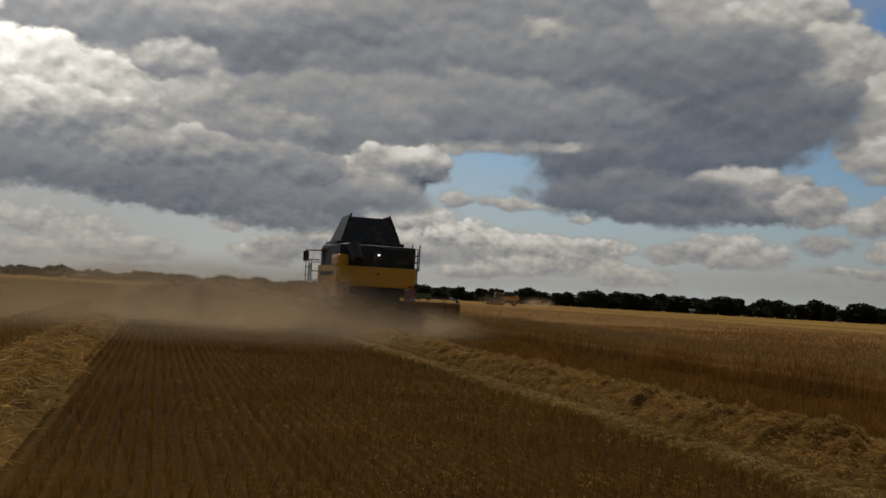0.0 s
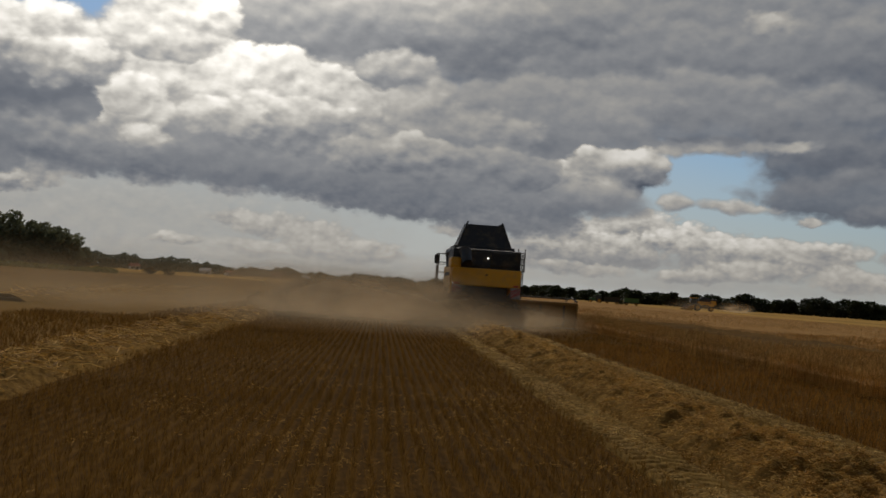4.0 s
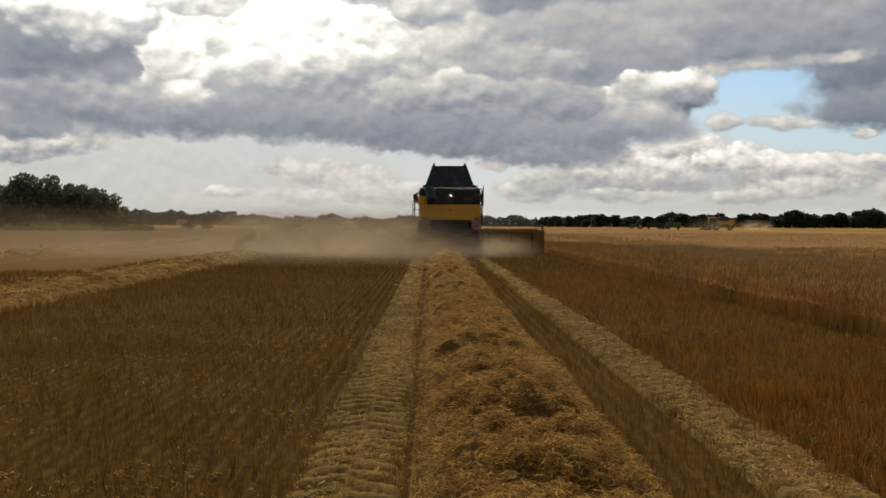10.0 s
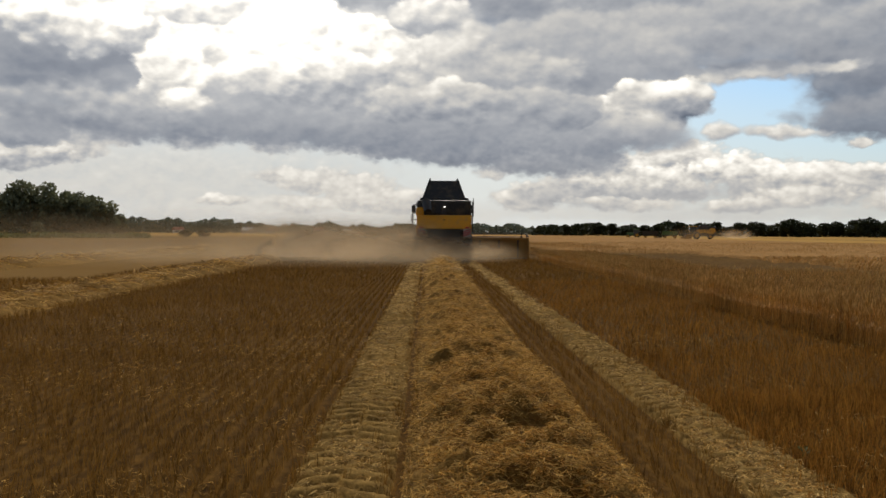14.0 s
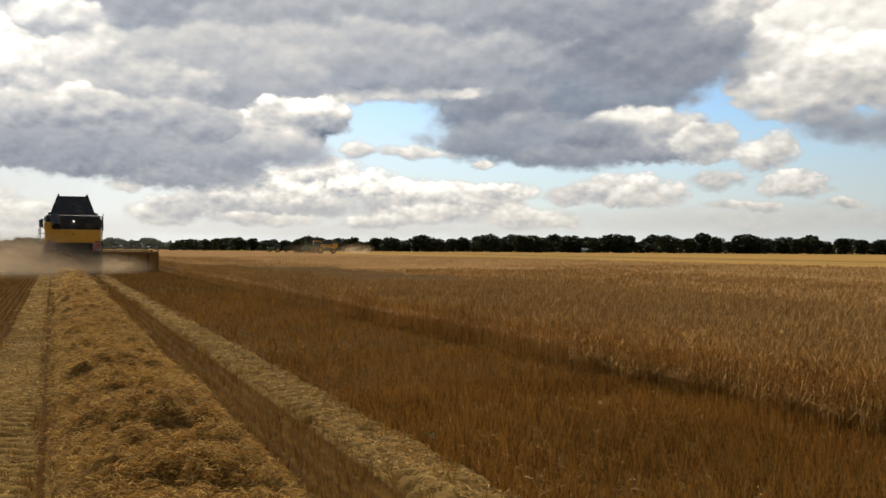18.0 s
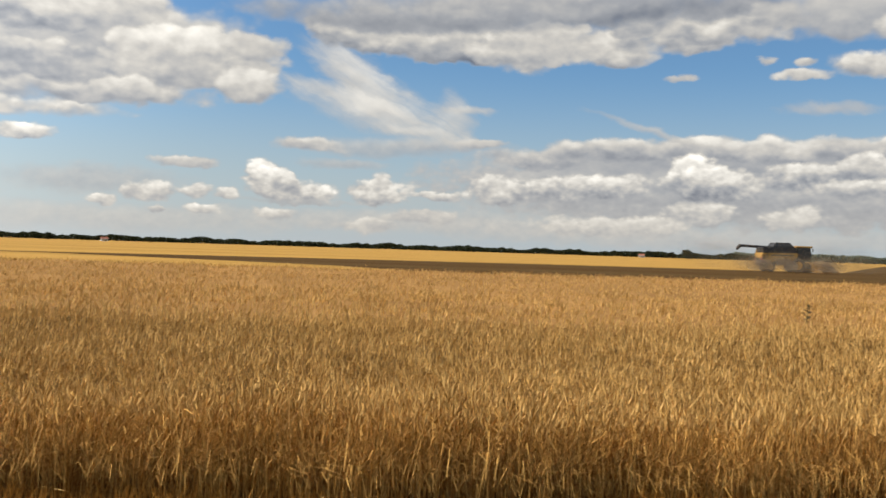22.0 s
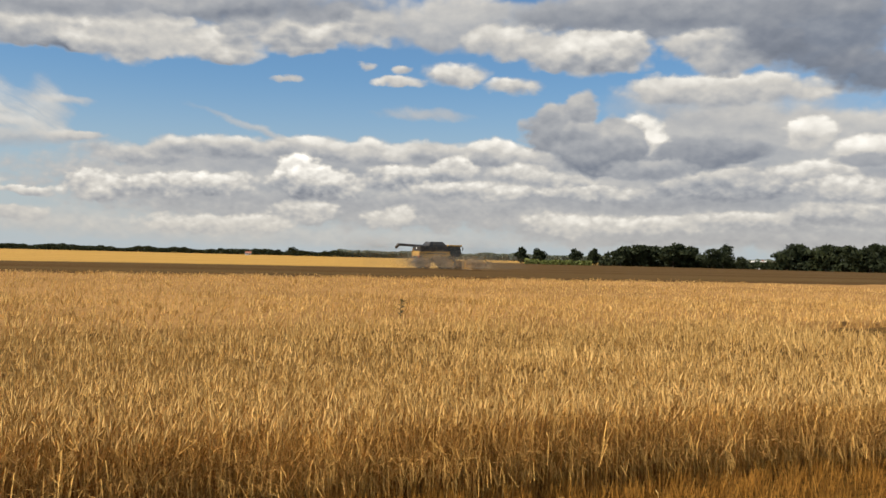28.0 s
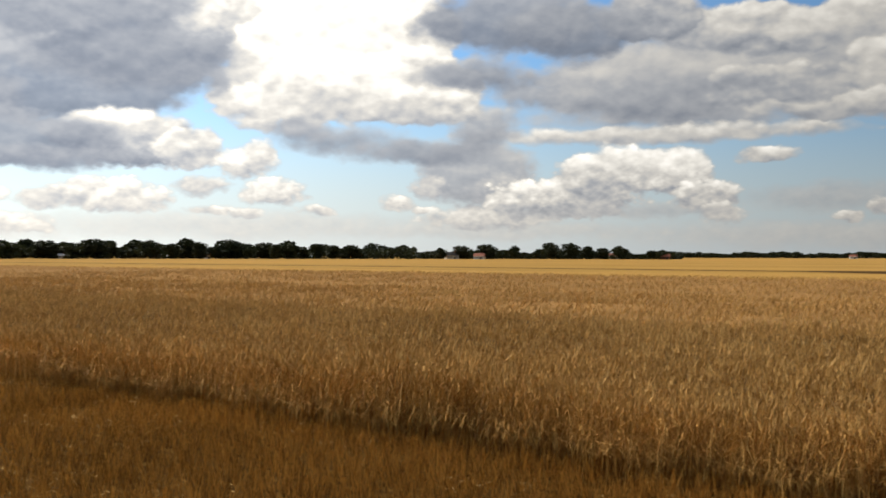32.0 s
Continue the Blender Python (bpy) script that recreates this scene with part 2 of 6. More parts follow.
wisp(86.3, 9.87, 2.37, 0.91, 0.75, 0.92, -28)
wisp(87.9, 8.76, 3.79, 0.85, 0.75, 0.92, -30)
wisp(86.0, 8.48, 3.47, 0.46, 0.75, 0.90, -14)
wisp(87.6, 7.59, 3.79, 0.72, 0.75, 0.92, -12)
wisp(92.0, 7.60, 0.88, 1.11, 0.75, 0.85, 20)
wisp(90.4, 6.62, 2.84, 0.26, 0.75, 0.85, -8)
wisp(93.0, 8.02, 1.26, 0.20, 0.70, 0.80)
bank(96.5, 13.37, 11.05, 1.30, 0.35, 0.60)
cumulus(87.2, 12.22, 3.47, 1.11, 0.50, 0.80)
cumulus(90.3, 11.98, 3.47, 1.24, 0.50, 0.85)
cumulus(93.4, 11.76, 3.16, 1.11, 0.50, 0.90)
cumulus(96.9, 11.69, 2.52, 0.91, 0.55, 0.90)
cumulus(101.1, 11.60, 2.52, 0.85, 0.60, 0.95)
cumulus(104.6, 12.16, 2.84, 0.85, 0.55, 0.90)
cumulus(106.2, 12.97, 4.73, 0.98, 0.50, 0.80)
cumulus(108.5, 12.60, 2.52, 0.81, 0.55, 0.90)
mass(101.4, 13.90, 8.84, 0.85, 0.28, 0.50)
mass(93.3, 13.67, 6.31, 0.78, 0.40, 0.60)
mass(114.2, 13.36, 4.73, 1.46, 0.50, 0.75)
mass(125.5, 13.67, 6.94, 1.30, 0.35, 0.55)
cumulus(122.3, 11.72, 3.47, 1.24, 0.50, 0.88)
cumulus(117.5, 12.42, 2.52, 0.91, 0.55, 0.85)
cumulus(130.1, 11.88, 3.79, 1.14, 0.50, 0.75)
cumulus(114.6, 10.49, 1.58, 0.52, 0.60, 0.95)
cumulus(117.9, 9.91, 1.51, 0.39, 0.60, 0.95)
cumulus(109.4, 10.77, 0.47, 0.20, 0.60, 0.85)
cumulus(111.4, 10.56, 0.57, 0.23, 0.60, 0.85)
cumulus(111.2, 9.98, 1.26, 0.23, 0.60, 0.85)
cumulus(104.9, 10.00, 0.95, 0.16, 0.60, 0.75)
mass(128.5, 14.03, 9.47, 0.91, 0.30, 0.50)
mass(134.5, 12.58, 4.42, 1.95, 0.18, 0.35)
mass(136.8, 10.56, 1.89, 1.30, 0.15, 0.30)
cumulus(87.5, 11.83, 3.16, 0.81, 0.50, 0.85)
cumulus(91.2, 11.75, 3.79, 0.91, 0.50, 0.85)
cumulus(95.6, 11.12, 2.21, 0.75, 0.60, 0.90)
cumulus(97.5, 11.78, 2.52, 0.98, 0.60, 0.85)
mass(89.6, 12.95, 7.89, 0.65, 0.35, 0.55)
mass(62.2, 9.61, 8.21, 1.95, 0.33, 0.60)
mass(68.3, 10.26, 7.89, 2.28, 0.45, 0.70)
mass(65.3, 7.95, 9.47, 0.81, 0.45, 0.68)
mass(70.6, 11.21, 9.47, 1.95, 0.50, 0.80)
mass(62.7, 9.66, 6.31, 1.79, 0.38, 0.65)
cumulus(62.2, 6.86, 9.47, 0.46, 0.60, 0.88)
cumulus(72.6, 8.17, 4.73, 0.72, 0.55, 0.78)
cumulus(68.3, 12.35, 6.31, 1.30, 0.50, 0.80)
cumulus(62.2, 13.29, 2.52, 1.30, 0.40, 0.65)
cumulus(72.6, 12.33, 3.79, 1.30, 0.60, 0.85)
cumulus(68.4, 5.60, 1.26, 0.39, 0.55, 0.95)
cumulus(72.6, 2.19, 0.69, 0.23, 0.60, 0.90)
cumulus(74.1, 2.59, 0.47, 0.26, 0.60, 0.90)
cumulus(77.1, 10.08, 4.73, 1.63, 0.58, 0.85)
cumulus(72.9, 8.13, 2.52, 0.72, 0.58, 0.85)
cumulus(80.6, 11.02, 1.58, 0.65, 0.60, 0.80)
cumulus(80.3, 8.84, 1.89, 0.81, 0.60, 0.85)
cumulus(69.0, 9.30, 3.79, 0.98, 0.45, 0.70)
mass(52.6, 4.66, 3.16, 1.79, 0.40, 0.60)
mass(54.2, 3.68, 1.89, 0.81, 0.43, 0.60)
cumulus(49.7, 3.94, 0.95, 0.65, 0.50, 0.70)
cumulus(57.4, 3.28, 4.10, 1.14, 0.52, 0.95)
cumulus(61.6, 4.91, 3.47, 1.30, 0.60, 1.05)
cumulus(59.0, 4.56, 1.89, 1.30, 0.58, 1.00)
cumulus(63.8, 4.81, 1.89, 1.30, 0.60, 1.05)
cumulus(65.3, 3.37, 1.58, 0.78, 0.48, 0.90)
cumulus(65.9, 2.39, 1.26, 0.46, 0.60, 0.90)
bank(61.6, 2.49, 3.79, 0.36, 0.42, 0.58)
cumulus(44.5, 11.91, 7.10, 3.97, 0.82, 1.06)
cumulus(40.6, 9.94, 3.16, 1.95, 0.65, 1.02)
cumulus(47.7, 9.77, 5.05, 1.95, 0.70, 1.05)
cumulus(39.7, 7.56, 1.26, 0.65, 0.60, 0.95)
cumulus(39.1, 8.64, 1.89, 0.98, 0.70, 1.00)
cumulus(42.8, 9.16, 2.21, 1.95, 0.70, 1.05)
mass(42.5, 7.31, 1.58, 0.59, 0.30, 0.50)
mass(44.5, 6.70, 3.16, 0.78, 0.28, 0.50)
mass(49.0, 5.94, 3.79, 0.65, 0.28, 0.46)
mass(52.9, 7.39, 1.74, 0.98, 0.38, 0.62)
cumulus(45.8, 9.11, 4.73, 1.63, 0.62, 1.02)
cumulus(49.7, 8.67, 2.52, 1.17, 0.58, 0.98)
cumulus(43.2, 9.69, 3.47, 1.79, 0.70, 1.03)
mass(54.2, 13.21, 4.73, 1.95, 0.20, 0.40)
mass(57.4, 12.53, 3.79, 1.63, 0.18, 0.40)
mass(52.6, 10.41, 3.47, 0.78, 0.25, 0.45)
mass(32.7, 10.92, 6.31, 1.63, 0.30, 0.50)
mass(28.9, 9.87, 8.21, 2.60, 0.20, 0.42)
mass(32.1, 12.54, 5.68, 2.60, 0.28, 0.44)
mass(36.0, 12.19, 2.21, 1.95, 0.30, 0.50)
cumulus(32.8, 6.48, 3.47, 1.56, 0.38, 0.82)
cumulus(36.0, 5.96, 1.89, 0.91, 0.55, 0.95)
cumulus(37.0, 6.30, 0.95, 0.65, 0.60, 1.00)
cumulus(39.2, 5.36, 1.58, 0.85, 0.60, 1.00)
cumulus(40.0, 5.81, 0.88, 0.65, 0.60, 1.00)
mass(23.7, 8.43, 3.47, 1.79, 0.18, 0.40)
mass(26.1, 6.30, 5.37, 1.30, 0.18, 0.38)
mass(29.0, 5.25, 3.47, 0.59, 0.22, 0.38)
mass(-8.9, 17.80, 12.62, 2.93, 0.60, 0.95)
mass(7.2, 18.08, 11.05, 3.58, 0.45, 0.70)
mass(20.4, 17.80, 11.05, 3.58, 0.42, 0.62)
cumulus(30.7, 16.95, 3.79, 1.95, 0.60, 1.00)
cumulus(19.4, 16.62, 1.89, 0.85, 0.50, 0.80)
cumulus(-4.9, 17.55, 5.05, 1.63, 0.65, 1.00)
bank(33.1, 16.10, 4.73, 1.63, 0.60, 0.95, 3)
bank(12.3, 15.97, 15.78, 1.95, 0.40, 0.60, 3)
cumulus(34.0, 15.78, 4.10, 1.63, 0.55, 1.00, 3)
cumulus(37.3, 14.06, 2.68, 1.79, 0.60, 1.00, 3)
mass(3.1, 14.11, 15.78, 2.93, 0.38, 0.62, 4)
mass(16.1, 14.00, 12.62, 2.93, 0.30, 0.52, 4)
mass(-11.1, 10.61, 13.26, 3.58, 0.40, 0.70, 4)
mass(4.3, 14.66, 12.62, 1.95, 0.32, 0.58, 3)
mass(19.0, 12.91, 12.62, 2.77, 0.28, 0.52, 3)
mass(30.2, 13.75, 6.31, 1.95, 0.30, 0.50, 3)
cumulus(20.7, 15.53, 1.33, 0.72, 0.50, 0.85, 3)
cumulus(17.3, 8.75, 4.10, 0.52, 0.60, 0.95, 3)
cumulus(21.4, 8.89, 2.21, 0.33, 0.65, 0.90)
cumulus(16.4, 5.57, 0.88, 0.49, 0.55, 0.95)
cumulus(19.8, 5.48, 1.89, 0.36, 0.62, 0.95)
cumulus(23.4, 4.92, 0.63, 0.20, 0.60, 0.90)
mass(15.8, 10.86, 11.05, 1.95, 0.36, 0.58)
mass(4.8, 8.67, 7.26, 2.93, 0.42, 0.68)
mass(8.6, 9.56, 6.31, 2.60, 0.38, 0.60)
mass(-4.9, 8.62, 10.10, 2.93, 0.50, 0.85)
mass(-20.1, 9.80, 6.00, 1.95, 0.26, 0.48)
mass(-21.2, 8.27, 5.05, 1.14, 0.26, 0.45)
mass(-12.8, 6.48, 10.42, 1.46, 0.28, 0.52)
mass(-4.3, 5.94, 7.89, 1.37, 0.28, 0.50)
mass(3.2, 5.44, 7.57, 1.69, 0.25, 0.48)
mass(7.1, 4.69, 4.10, 1.30, 0.24, 0.44)
mass(6.9, 3.83, 2.84, 0.59, 0.26, 0.42)
cumulus(12.1, 7.00, 2.84, 1.43, 0.42, 1.05)
cumulus(9.6, 6.67, 1.58, 0.91, 0.45, 0.90)
cumulus(14.4, 7.26, 1.58, 1.11, 0.40, 0.95)
cumulus(12.1, 7.69, 1.74, 0.78, 0.60, 1.05)
mass(13.1, 5.26, 1.89, 0.72, 0.38, 0.55)
mass(10.9, 5.61, 2.21, 0.81, 0.36, 0.60)
mass(-1.8, 14.67, 9.47, 1.95, 0.40, 0.75, 4)
mass(-18.5, 9.97, 5.05, 1.30, 0.22, 0.42, 4)
cumulus(-3.3, 8.33, 6.63, 1.56, 0.46, 0.85)
cumulus(4.1, 8.93, 4.73, 1.56, 0.42, 0.68)
cumulus(0.9, 7.42, 3.47, 1.11, 0.42, 0.74)
cumulus(6.7, 7.08, 2.84, 1.30, 0.36, 0.60)
cumulus(-16.1, 6.74, 3.79, 0.98, 0.40, 0.62)
cumulus(-8.7, 10.69, 6.63, 2.28, 0.75, 1.15)
cumulus(-4.3, 9.88, 3.79, 1.95, 0.50, 0.95)
cumulus(-14.3, 8.64, 1.89, 1.79, 0.65, 1.10)
cumulus(-15.2, 9.35, 1.58, 0.98, 0.70, 1.05)
cumulus(-13.7, 7.29, 1.20, 0.65, 0.70, 1.05)
cumulus(-19.1, 10.98, 1.51, 1.17, 0.70, 1.10)
cumulus(-6.2, 8.90, 5.05, 1.30, 0.50, 0.90)
cumulus(-9.7, 8.66, 2.52, 1.14, 0.60, 1.00)
cumulus(-1.7, 7.24, 2.21, 0.91, 0.42, 0.75)
cumulus(-19.7, 11.85, 3.47, 1.95, 0.60, 1.10, 4)
cumulus(-17.9, 10.64, 2.52, 1.30, 0.50, 1.00, 4)
cumulus(-12.8, 13.45, 3.79, 1.95, 0.75, 1.15, 4)
cumulus(-0.0, 12.32, 1.89, 0.98, 0.50, 0.85, 4)


def unevenness():
    """Grains of cloud at a point (azimuth, elevation, 0) in degrees: shifted point, billows, soft and fine noise, combed streaks."""
    g = bpy.data.node_groups.new("cloud_grain", "ShaderNodeTree")
    g.interface.new_socket("p", in_out="INPUT", socket_type="NodeSocketVector")
    g.interface.new_socket("warp", in_out="OUTPUT", socket_type="NodeSocketVector")
    for s in ("puff", "soft", "fine", "comb"):
        g.interface.new_socket(s, in_out="OUTPUT", socket_type="NodeSocketFloat")
    N = Nodes(g)
    gin, gout = N.add("NodeGroupInput"), N.add("NodeGroupOutput")
    p = gin.outputs[0]
    sq = N.vec("MULTIPLY", p, (1.0, 1.5, 1.0))
    half = (0.5, 0.5, 0.5)
    big = N.vec("SUBTRACT", N.noise(sq, 0.20, 2.0, 0.5, 0.0, True), half)
    small = N.vec("SUBTRACT", N.noise(sq, 0.75, 3.0, 0.5, 0.2, True), half)
    tiny = N.vec("SUBTRACT", N.noise(sq, 2.4, 4.0, 0.58, 0.0, True), half)
    warp = N.vec("MULTIPLY_ADD", big, (1.6, 0.8, 0.0), p)
    warp = N.vec("MULTIPLY_ADD", small, (1.2, 0.65, 0.0), warp)
    warp = N.vec("MULTIPLY_ADD", tiny, (0.28, 0.17, 0.0), warp)
    g.links.new(N.vec("ADD", warp, (0.0, 0.0, 1.0)), gout.inputs["warp"])

    def cells(scale, shift):
        v = N.add("ShaderNodeTexVoronoi", feature="SMOOTH_F1")
        g.links.new(N.vec("MULTIPLY_ADD", small, (shift, shift, 0.0), sq), v.inputs["Vector"])
        v.inputs["Scale"].default_value = scale
        v.inputs["Smoothness"].default_value = 0.35
        return v.outputs["Distance"]

    puff = N.math("ADD", N.math("MULTIPLY", cells(0.34, 1.2), -0.70), N.math("MULTIPLY", cells(0.85, 0.7), -0.44))
    puff = N.math("ADD", N.math("MULTIPLY", cells(2.1, 0.4), -0.15), puff)
    # the far clouds low over the land are small: finer billows there
    small_puff = N.math("ADD", N.math("MULTIPLY", cells(0.95, 0.7), -0.62), N.math("MULTIPLY", cells(2.4, 0.35), -0.40))
    small_puff = N.math("ADD", N.math("MULTIPLY", cells(5.2, 0.2), -0.12), small_puff)
    part_of = N.add("ShaderNodeSeparateXYZ")
    g.links.new(p, part_of.inputs[0])
    puff = N.blend(N.ramp(part_of.outputs[1], 7.5, 3.5, 0.0, 0.85), puff, small_puff)
    g.links.new(N.math("ADD", puff, 0.76), gout.inputs["puff"])
    g.links.new(N.math("SUBTRACT", N.noise(sq, 0.26, 3.0, 0.5), 0.5), gout.inputs["soft"])
    g.links.new(N.math("SUBTRACT", N.noise(sq, 1.1, 5.0, 0.55, 0.3), 0.5), gout.inputs["fine"])
    turn = N.add("ShaderNodeMapping")
    g.links.new(N.vec("MULTIPLY_ADD", small, (0.8, 0.5, 0.0), p), turn.inputs["Vector"])
    turn.inputs["Rotation"].default_value = (0.0, 0.0, radians(28))
    g.links.new(N.math("SUBTRACT", N.noise(N.vec("MULTIPLY", turn.outputs[0], (0.35, 1.9, 1.0)), 0.8, 4.0, 0.6), 0.5), gout.inputs["comb"])
    return g


def cloud_layer(clouds):
    """Lays some clouds over what is already there."""
    g = bpy.data.node_groups.new("cloud_layer", "ShaderNodeTree")
    g.interface.new_socket("warp", in_out="INPUT", socket_type="NodeSocketVector")
    for name in ("puff", "comb", "fold", "tone", "cover"):
        g.interface.new_socket(name, in_out="INPUT", socket_type="NodeSocketFloat")
    for name in ("tone", "cover"):
        g.interface.new_socket(name, in_out="OUTPUT", socket_type="NodeSocketFloat")
    N = Nodes(g)
    gin, gout = N.add("NodeGroupInput").outputs, N.add("NodeGroupOutput")
    tone, cover = gin["tone"], gin["cover"]
    for ca, ce, wide, high, low, top, tilt, loose, billow, folds, full, combed in clouds:
        c, k = math.cos(radians(tilt)), math.sin(radians(tilt))
        u = N.vec("DOT_PRODUCT", gin["warp"], (c / wide, k / wide, -(ca * c + ce * k) / wide))
        v = N.vec("DOT_PRODUCT", gin["warp"], (-k / high, c / high, -(ce * c - ca * k) / high))
        r = N.math("MULTIPLY_ADD", v, v, N.math("MULTIPLY", u, u))
        r = N.math("MULTIPLY_ADD", gin["comb"] if combed else gin["puff"], -2 * billow / high, r)
        a = N.ramp(r, 1 + 2 * loose / high, 1 - 2 * loose / high, 0.0, full)
        lum = N.math("MULTIPLY_ADD", gin["fold"], folds, v)
        lum = N.math("MULTIPLY_ADD", lum, (top - low) * 0.72, (top + low) / 2)
        tone = N.blend(a, tone, lum)
        cover = N.blend(a, cover, 1.0)
    g.links.new(tone, gout.inputs["tone"])
    g.links.new(cover, gout.inputs["cover"])
    return g


def build_sky():
    world = bpy.data.worlds.new("sky")
    scene.world = world
    world.use_nodes = True
    t = world.node_tree
    t.nodes.clear()
    N = Nodes(t)
    sky = N.add("ShaderNodeTexSky", sky_type="NISHITA", sun_disc=False)
    sky.sun_elevation, sky.sun_rotation = radians(SUN_EL), radians(SUN_AZ)
    sky.air_density, sky.dust_density, sky.ozone_density = 1.0, 0.6, 1.0
    d = N.vec("NORMALIZE", N.add("ShaderNodeTexCoord").outputs["Generated"])
    sep = N.add("ShaderNodeSeparateXYZ")
    t.links.new(d, sep.inputs[0])
    az = N.math("MULTIPLY", N.math("ARCTAN2", sep.outputs[0], sep.outputs[1]), 180 / math.pi)
    el = N.math("MULTIPLY", N.math("ARCSINE", sep.outputs[2]), 180 / math.pi)
    com = N.add("ShaderNodeCombineXYZ")
    t.links.new(az, com.inputs[0])
    t.links.new(el, com.inputs[1])
    group = unevenness()

    def grain(where):
        n = N.add("ShaderNodeGroup", node_tree=group)
        t.links.new(where, n.inputs[0])
        return n.outputs

    here = grain(com.outputs[0])
    lit = grain(N.vec("ADD", com.outputs[0], (-0.20, 0.50, 0.0)))  # a step towards the sun
    warp, puff = here["warp"], here["puff"]
    relief = N.math("SUBTRACT", puff, lit["puff"])
    relief = N.math("MULTIPLY_ADD", N.math("SUBTRACT", here["fine"], lit["fine"]), 0.35, relief)
    fold = N.math("MULTIPLY_ADD", here["soft"], 0.9, relief)

    s = radians(BRIGHT_AZ), radians(BRIGHT_EL)
    sun_way = (math.sin(s[0]) * math.cos(s[1]), math.cos(s[0]) * math.cos(s[1]), math.sin(s[1]))
    toward = N.vec("DOT_PRODUCT", d, sun_way)
    glow = N.ramp(toward, 0.92, 0.990)
    # clear sky, paler in the haze near the horizon
    blue = N.mix(1.0, sky.outputs[0], (0.066, 0.092, 0.114), "MULTIPLY")
    haze = N.ramp(el, -0.5, 11.0, 0.94, 0.0)
    haze_col = N.mix(N.ramp(az, 10.0, 100.0), (0.72, 0.73, 0.70), (0.50, 0.55, 0.58))
    col = N.mix(haze, blue, haze_col)
    veil = N.math("MULTIPLY", N.ramp(az, 30.0, 0.0), N.ramp(el, 15.0, 4.0, 0.0, 0.65))
    col = N.mix(veil, col, (0.76, 0.76, 0.73))

    # the clouds one over another: how much of the sky they cover, and their tone
    tone, cover = 0.6, 0.0
    for k in range(0, len(CLOUDS), 16):
        n = N.add("ShaderNodeGroup", node_tree=cloud_layer(CLOUDS[k:k + 16]))
        for name, value in (("warp", warp), ("puff", puff), ("comb", here["comb"]), ("fold", fold), ("tone", tone), ("cover", cover)):
            N.put(n.inputs[name], value)
        tone, cover = n.outputs["tone"], n.outputs["cover"]
        nudge = N.add("ShaderNodeCombineXYZ")
        t.links.new(tone, nudge.inputs[0])
        warp = N.vec("MULTIPLY_ADD", nudge.outputs[0], (1e-7, 0.0, 0.0), warp)   # keeps the layers in order
    tone = N.math("MULTIPLY_ADD", relief, 0.12, tone)
    tone = N.math("MULTIPLY_ADD", here["fine"], 0.05, tone)
    ramp = N.add("ShaderNodeValToRGB")
    N.put(ramp.inputs[0], N.math("MULTIPLY", tone, 1 / 1.25))
    shades = ((0.0, (0.115, 0.137, 0.182)), (0.25, (0.230, 0.254, 0.302)), (0.5, (0.41, 0.422, 0.445)), (0.75, (0.66, 0.635, 0.59)),
              (1.0, (0.96, 0.92, 0.84)), (1.25, (1.25, 1.20, 1.12)))
    while len(ramp.color_ramp.elements) < len(shades):
        ramp.color_ramp.elements.new(0.5)
    for e, (at_, shade) in zip(ramp.color_ramp.elements, shades):
        e.position, e.color = at_ / 1.25, (*shade, 1)
    # distance pales the low cloud
    cloud = N.mix(N.ramp(el, 0.5, 5.0, 0.34, 0.0), ramp.outputs[0], (0.70, 0.645, 0.555))
    lit_through = N.math("MULTIPLY_ADD", N.math("MULTIPLY", glow, N.ramp(tone, 0.35, 1.25)), 0.85, 1.0)
    cloud = N.mix(1.0, cloud, lit_through, "MULTIPLY")
    col = N.mix(cover, col, cloud)
    # higher up and behind: broken cloud all over
    over = N.noise(d, 2.6, 5.0, 0.55)
    back = N.mix(N.ramp(over, 0.40, 0.62), blue, N.mix(N.ramp(over, 0.5, 0.75), (0.70, 0.69, 0.66), (0.28, 0.30, 0.34)))
    out_of = N.math("MAXIMUM", N.ramp(el, 20.5, 26.0), N.ramp(N.math("ABSOLUTE", N.math("SUBTRACT", az, 60.0)), 95.0, 110.0))
    col = N.mix(out_of, col, back)
    # the veiled sun brightens the cloud round it
    col = N.mix(N.math("MULTIPLY", glow, 0.16), col, (1.2, 1.15, 1.05), "ADD")
    # brighter towards the sun, deeper on the far side of the sky
    side = N.ramp(toward, 0.0, 0.93, 0.73, 1.52)
    col = N.mix(1.0, col, side, "MULTIPLY")
    bg = N.add("ShaderNodeBackground")
    t.links.new(col, bg.inputs["Color"])
    bg.inputs["Strength"].default_value = 1.0
    t.links.new(bg.outputs[0], N.add("ShaderNodeOutputWorld").inputs[0])


build_sky()
sun = new("sun", bpy.data.lights.new("sun", "SUN"))
sun.data.energy, sun.data.angle, sun.data.color = 3.8, radians(1.5), (1.0, 0.91, 0.78)
sa, se = radians(SUN_AZ), radians(SUN_EL)
sun.matrix_world = look((200 * math.sin(sa) * math.cos(se), 200 * math.cos(sa) * math.cos(se), 200 * math.sin(se)), (0, 0, 0))

# ---------------------------------------------------------------- materials
def material(name):
    m = bpy.data.materials.new(name)
    m.use_nodes = True
    m.node_tree.nodes.clear()
    N = Nodes(m.node_tree)
    out = N.add("ShaderNodeOutputMaterial")
    return m, N, out


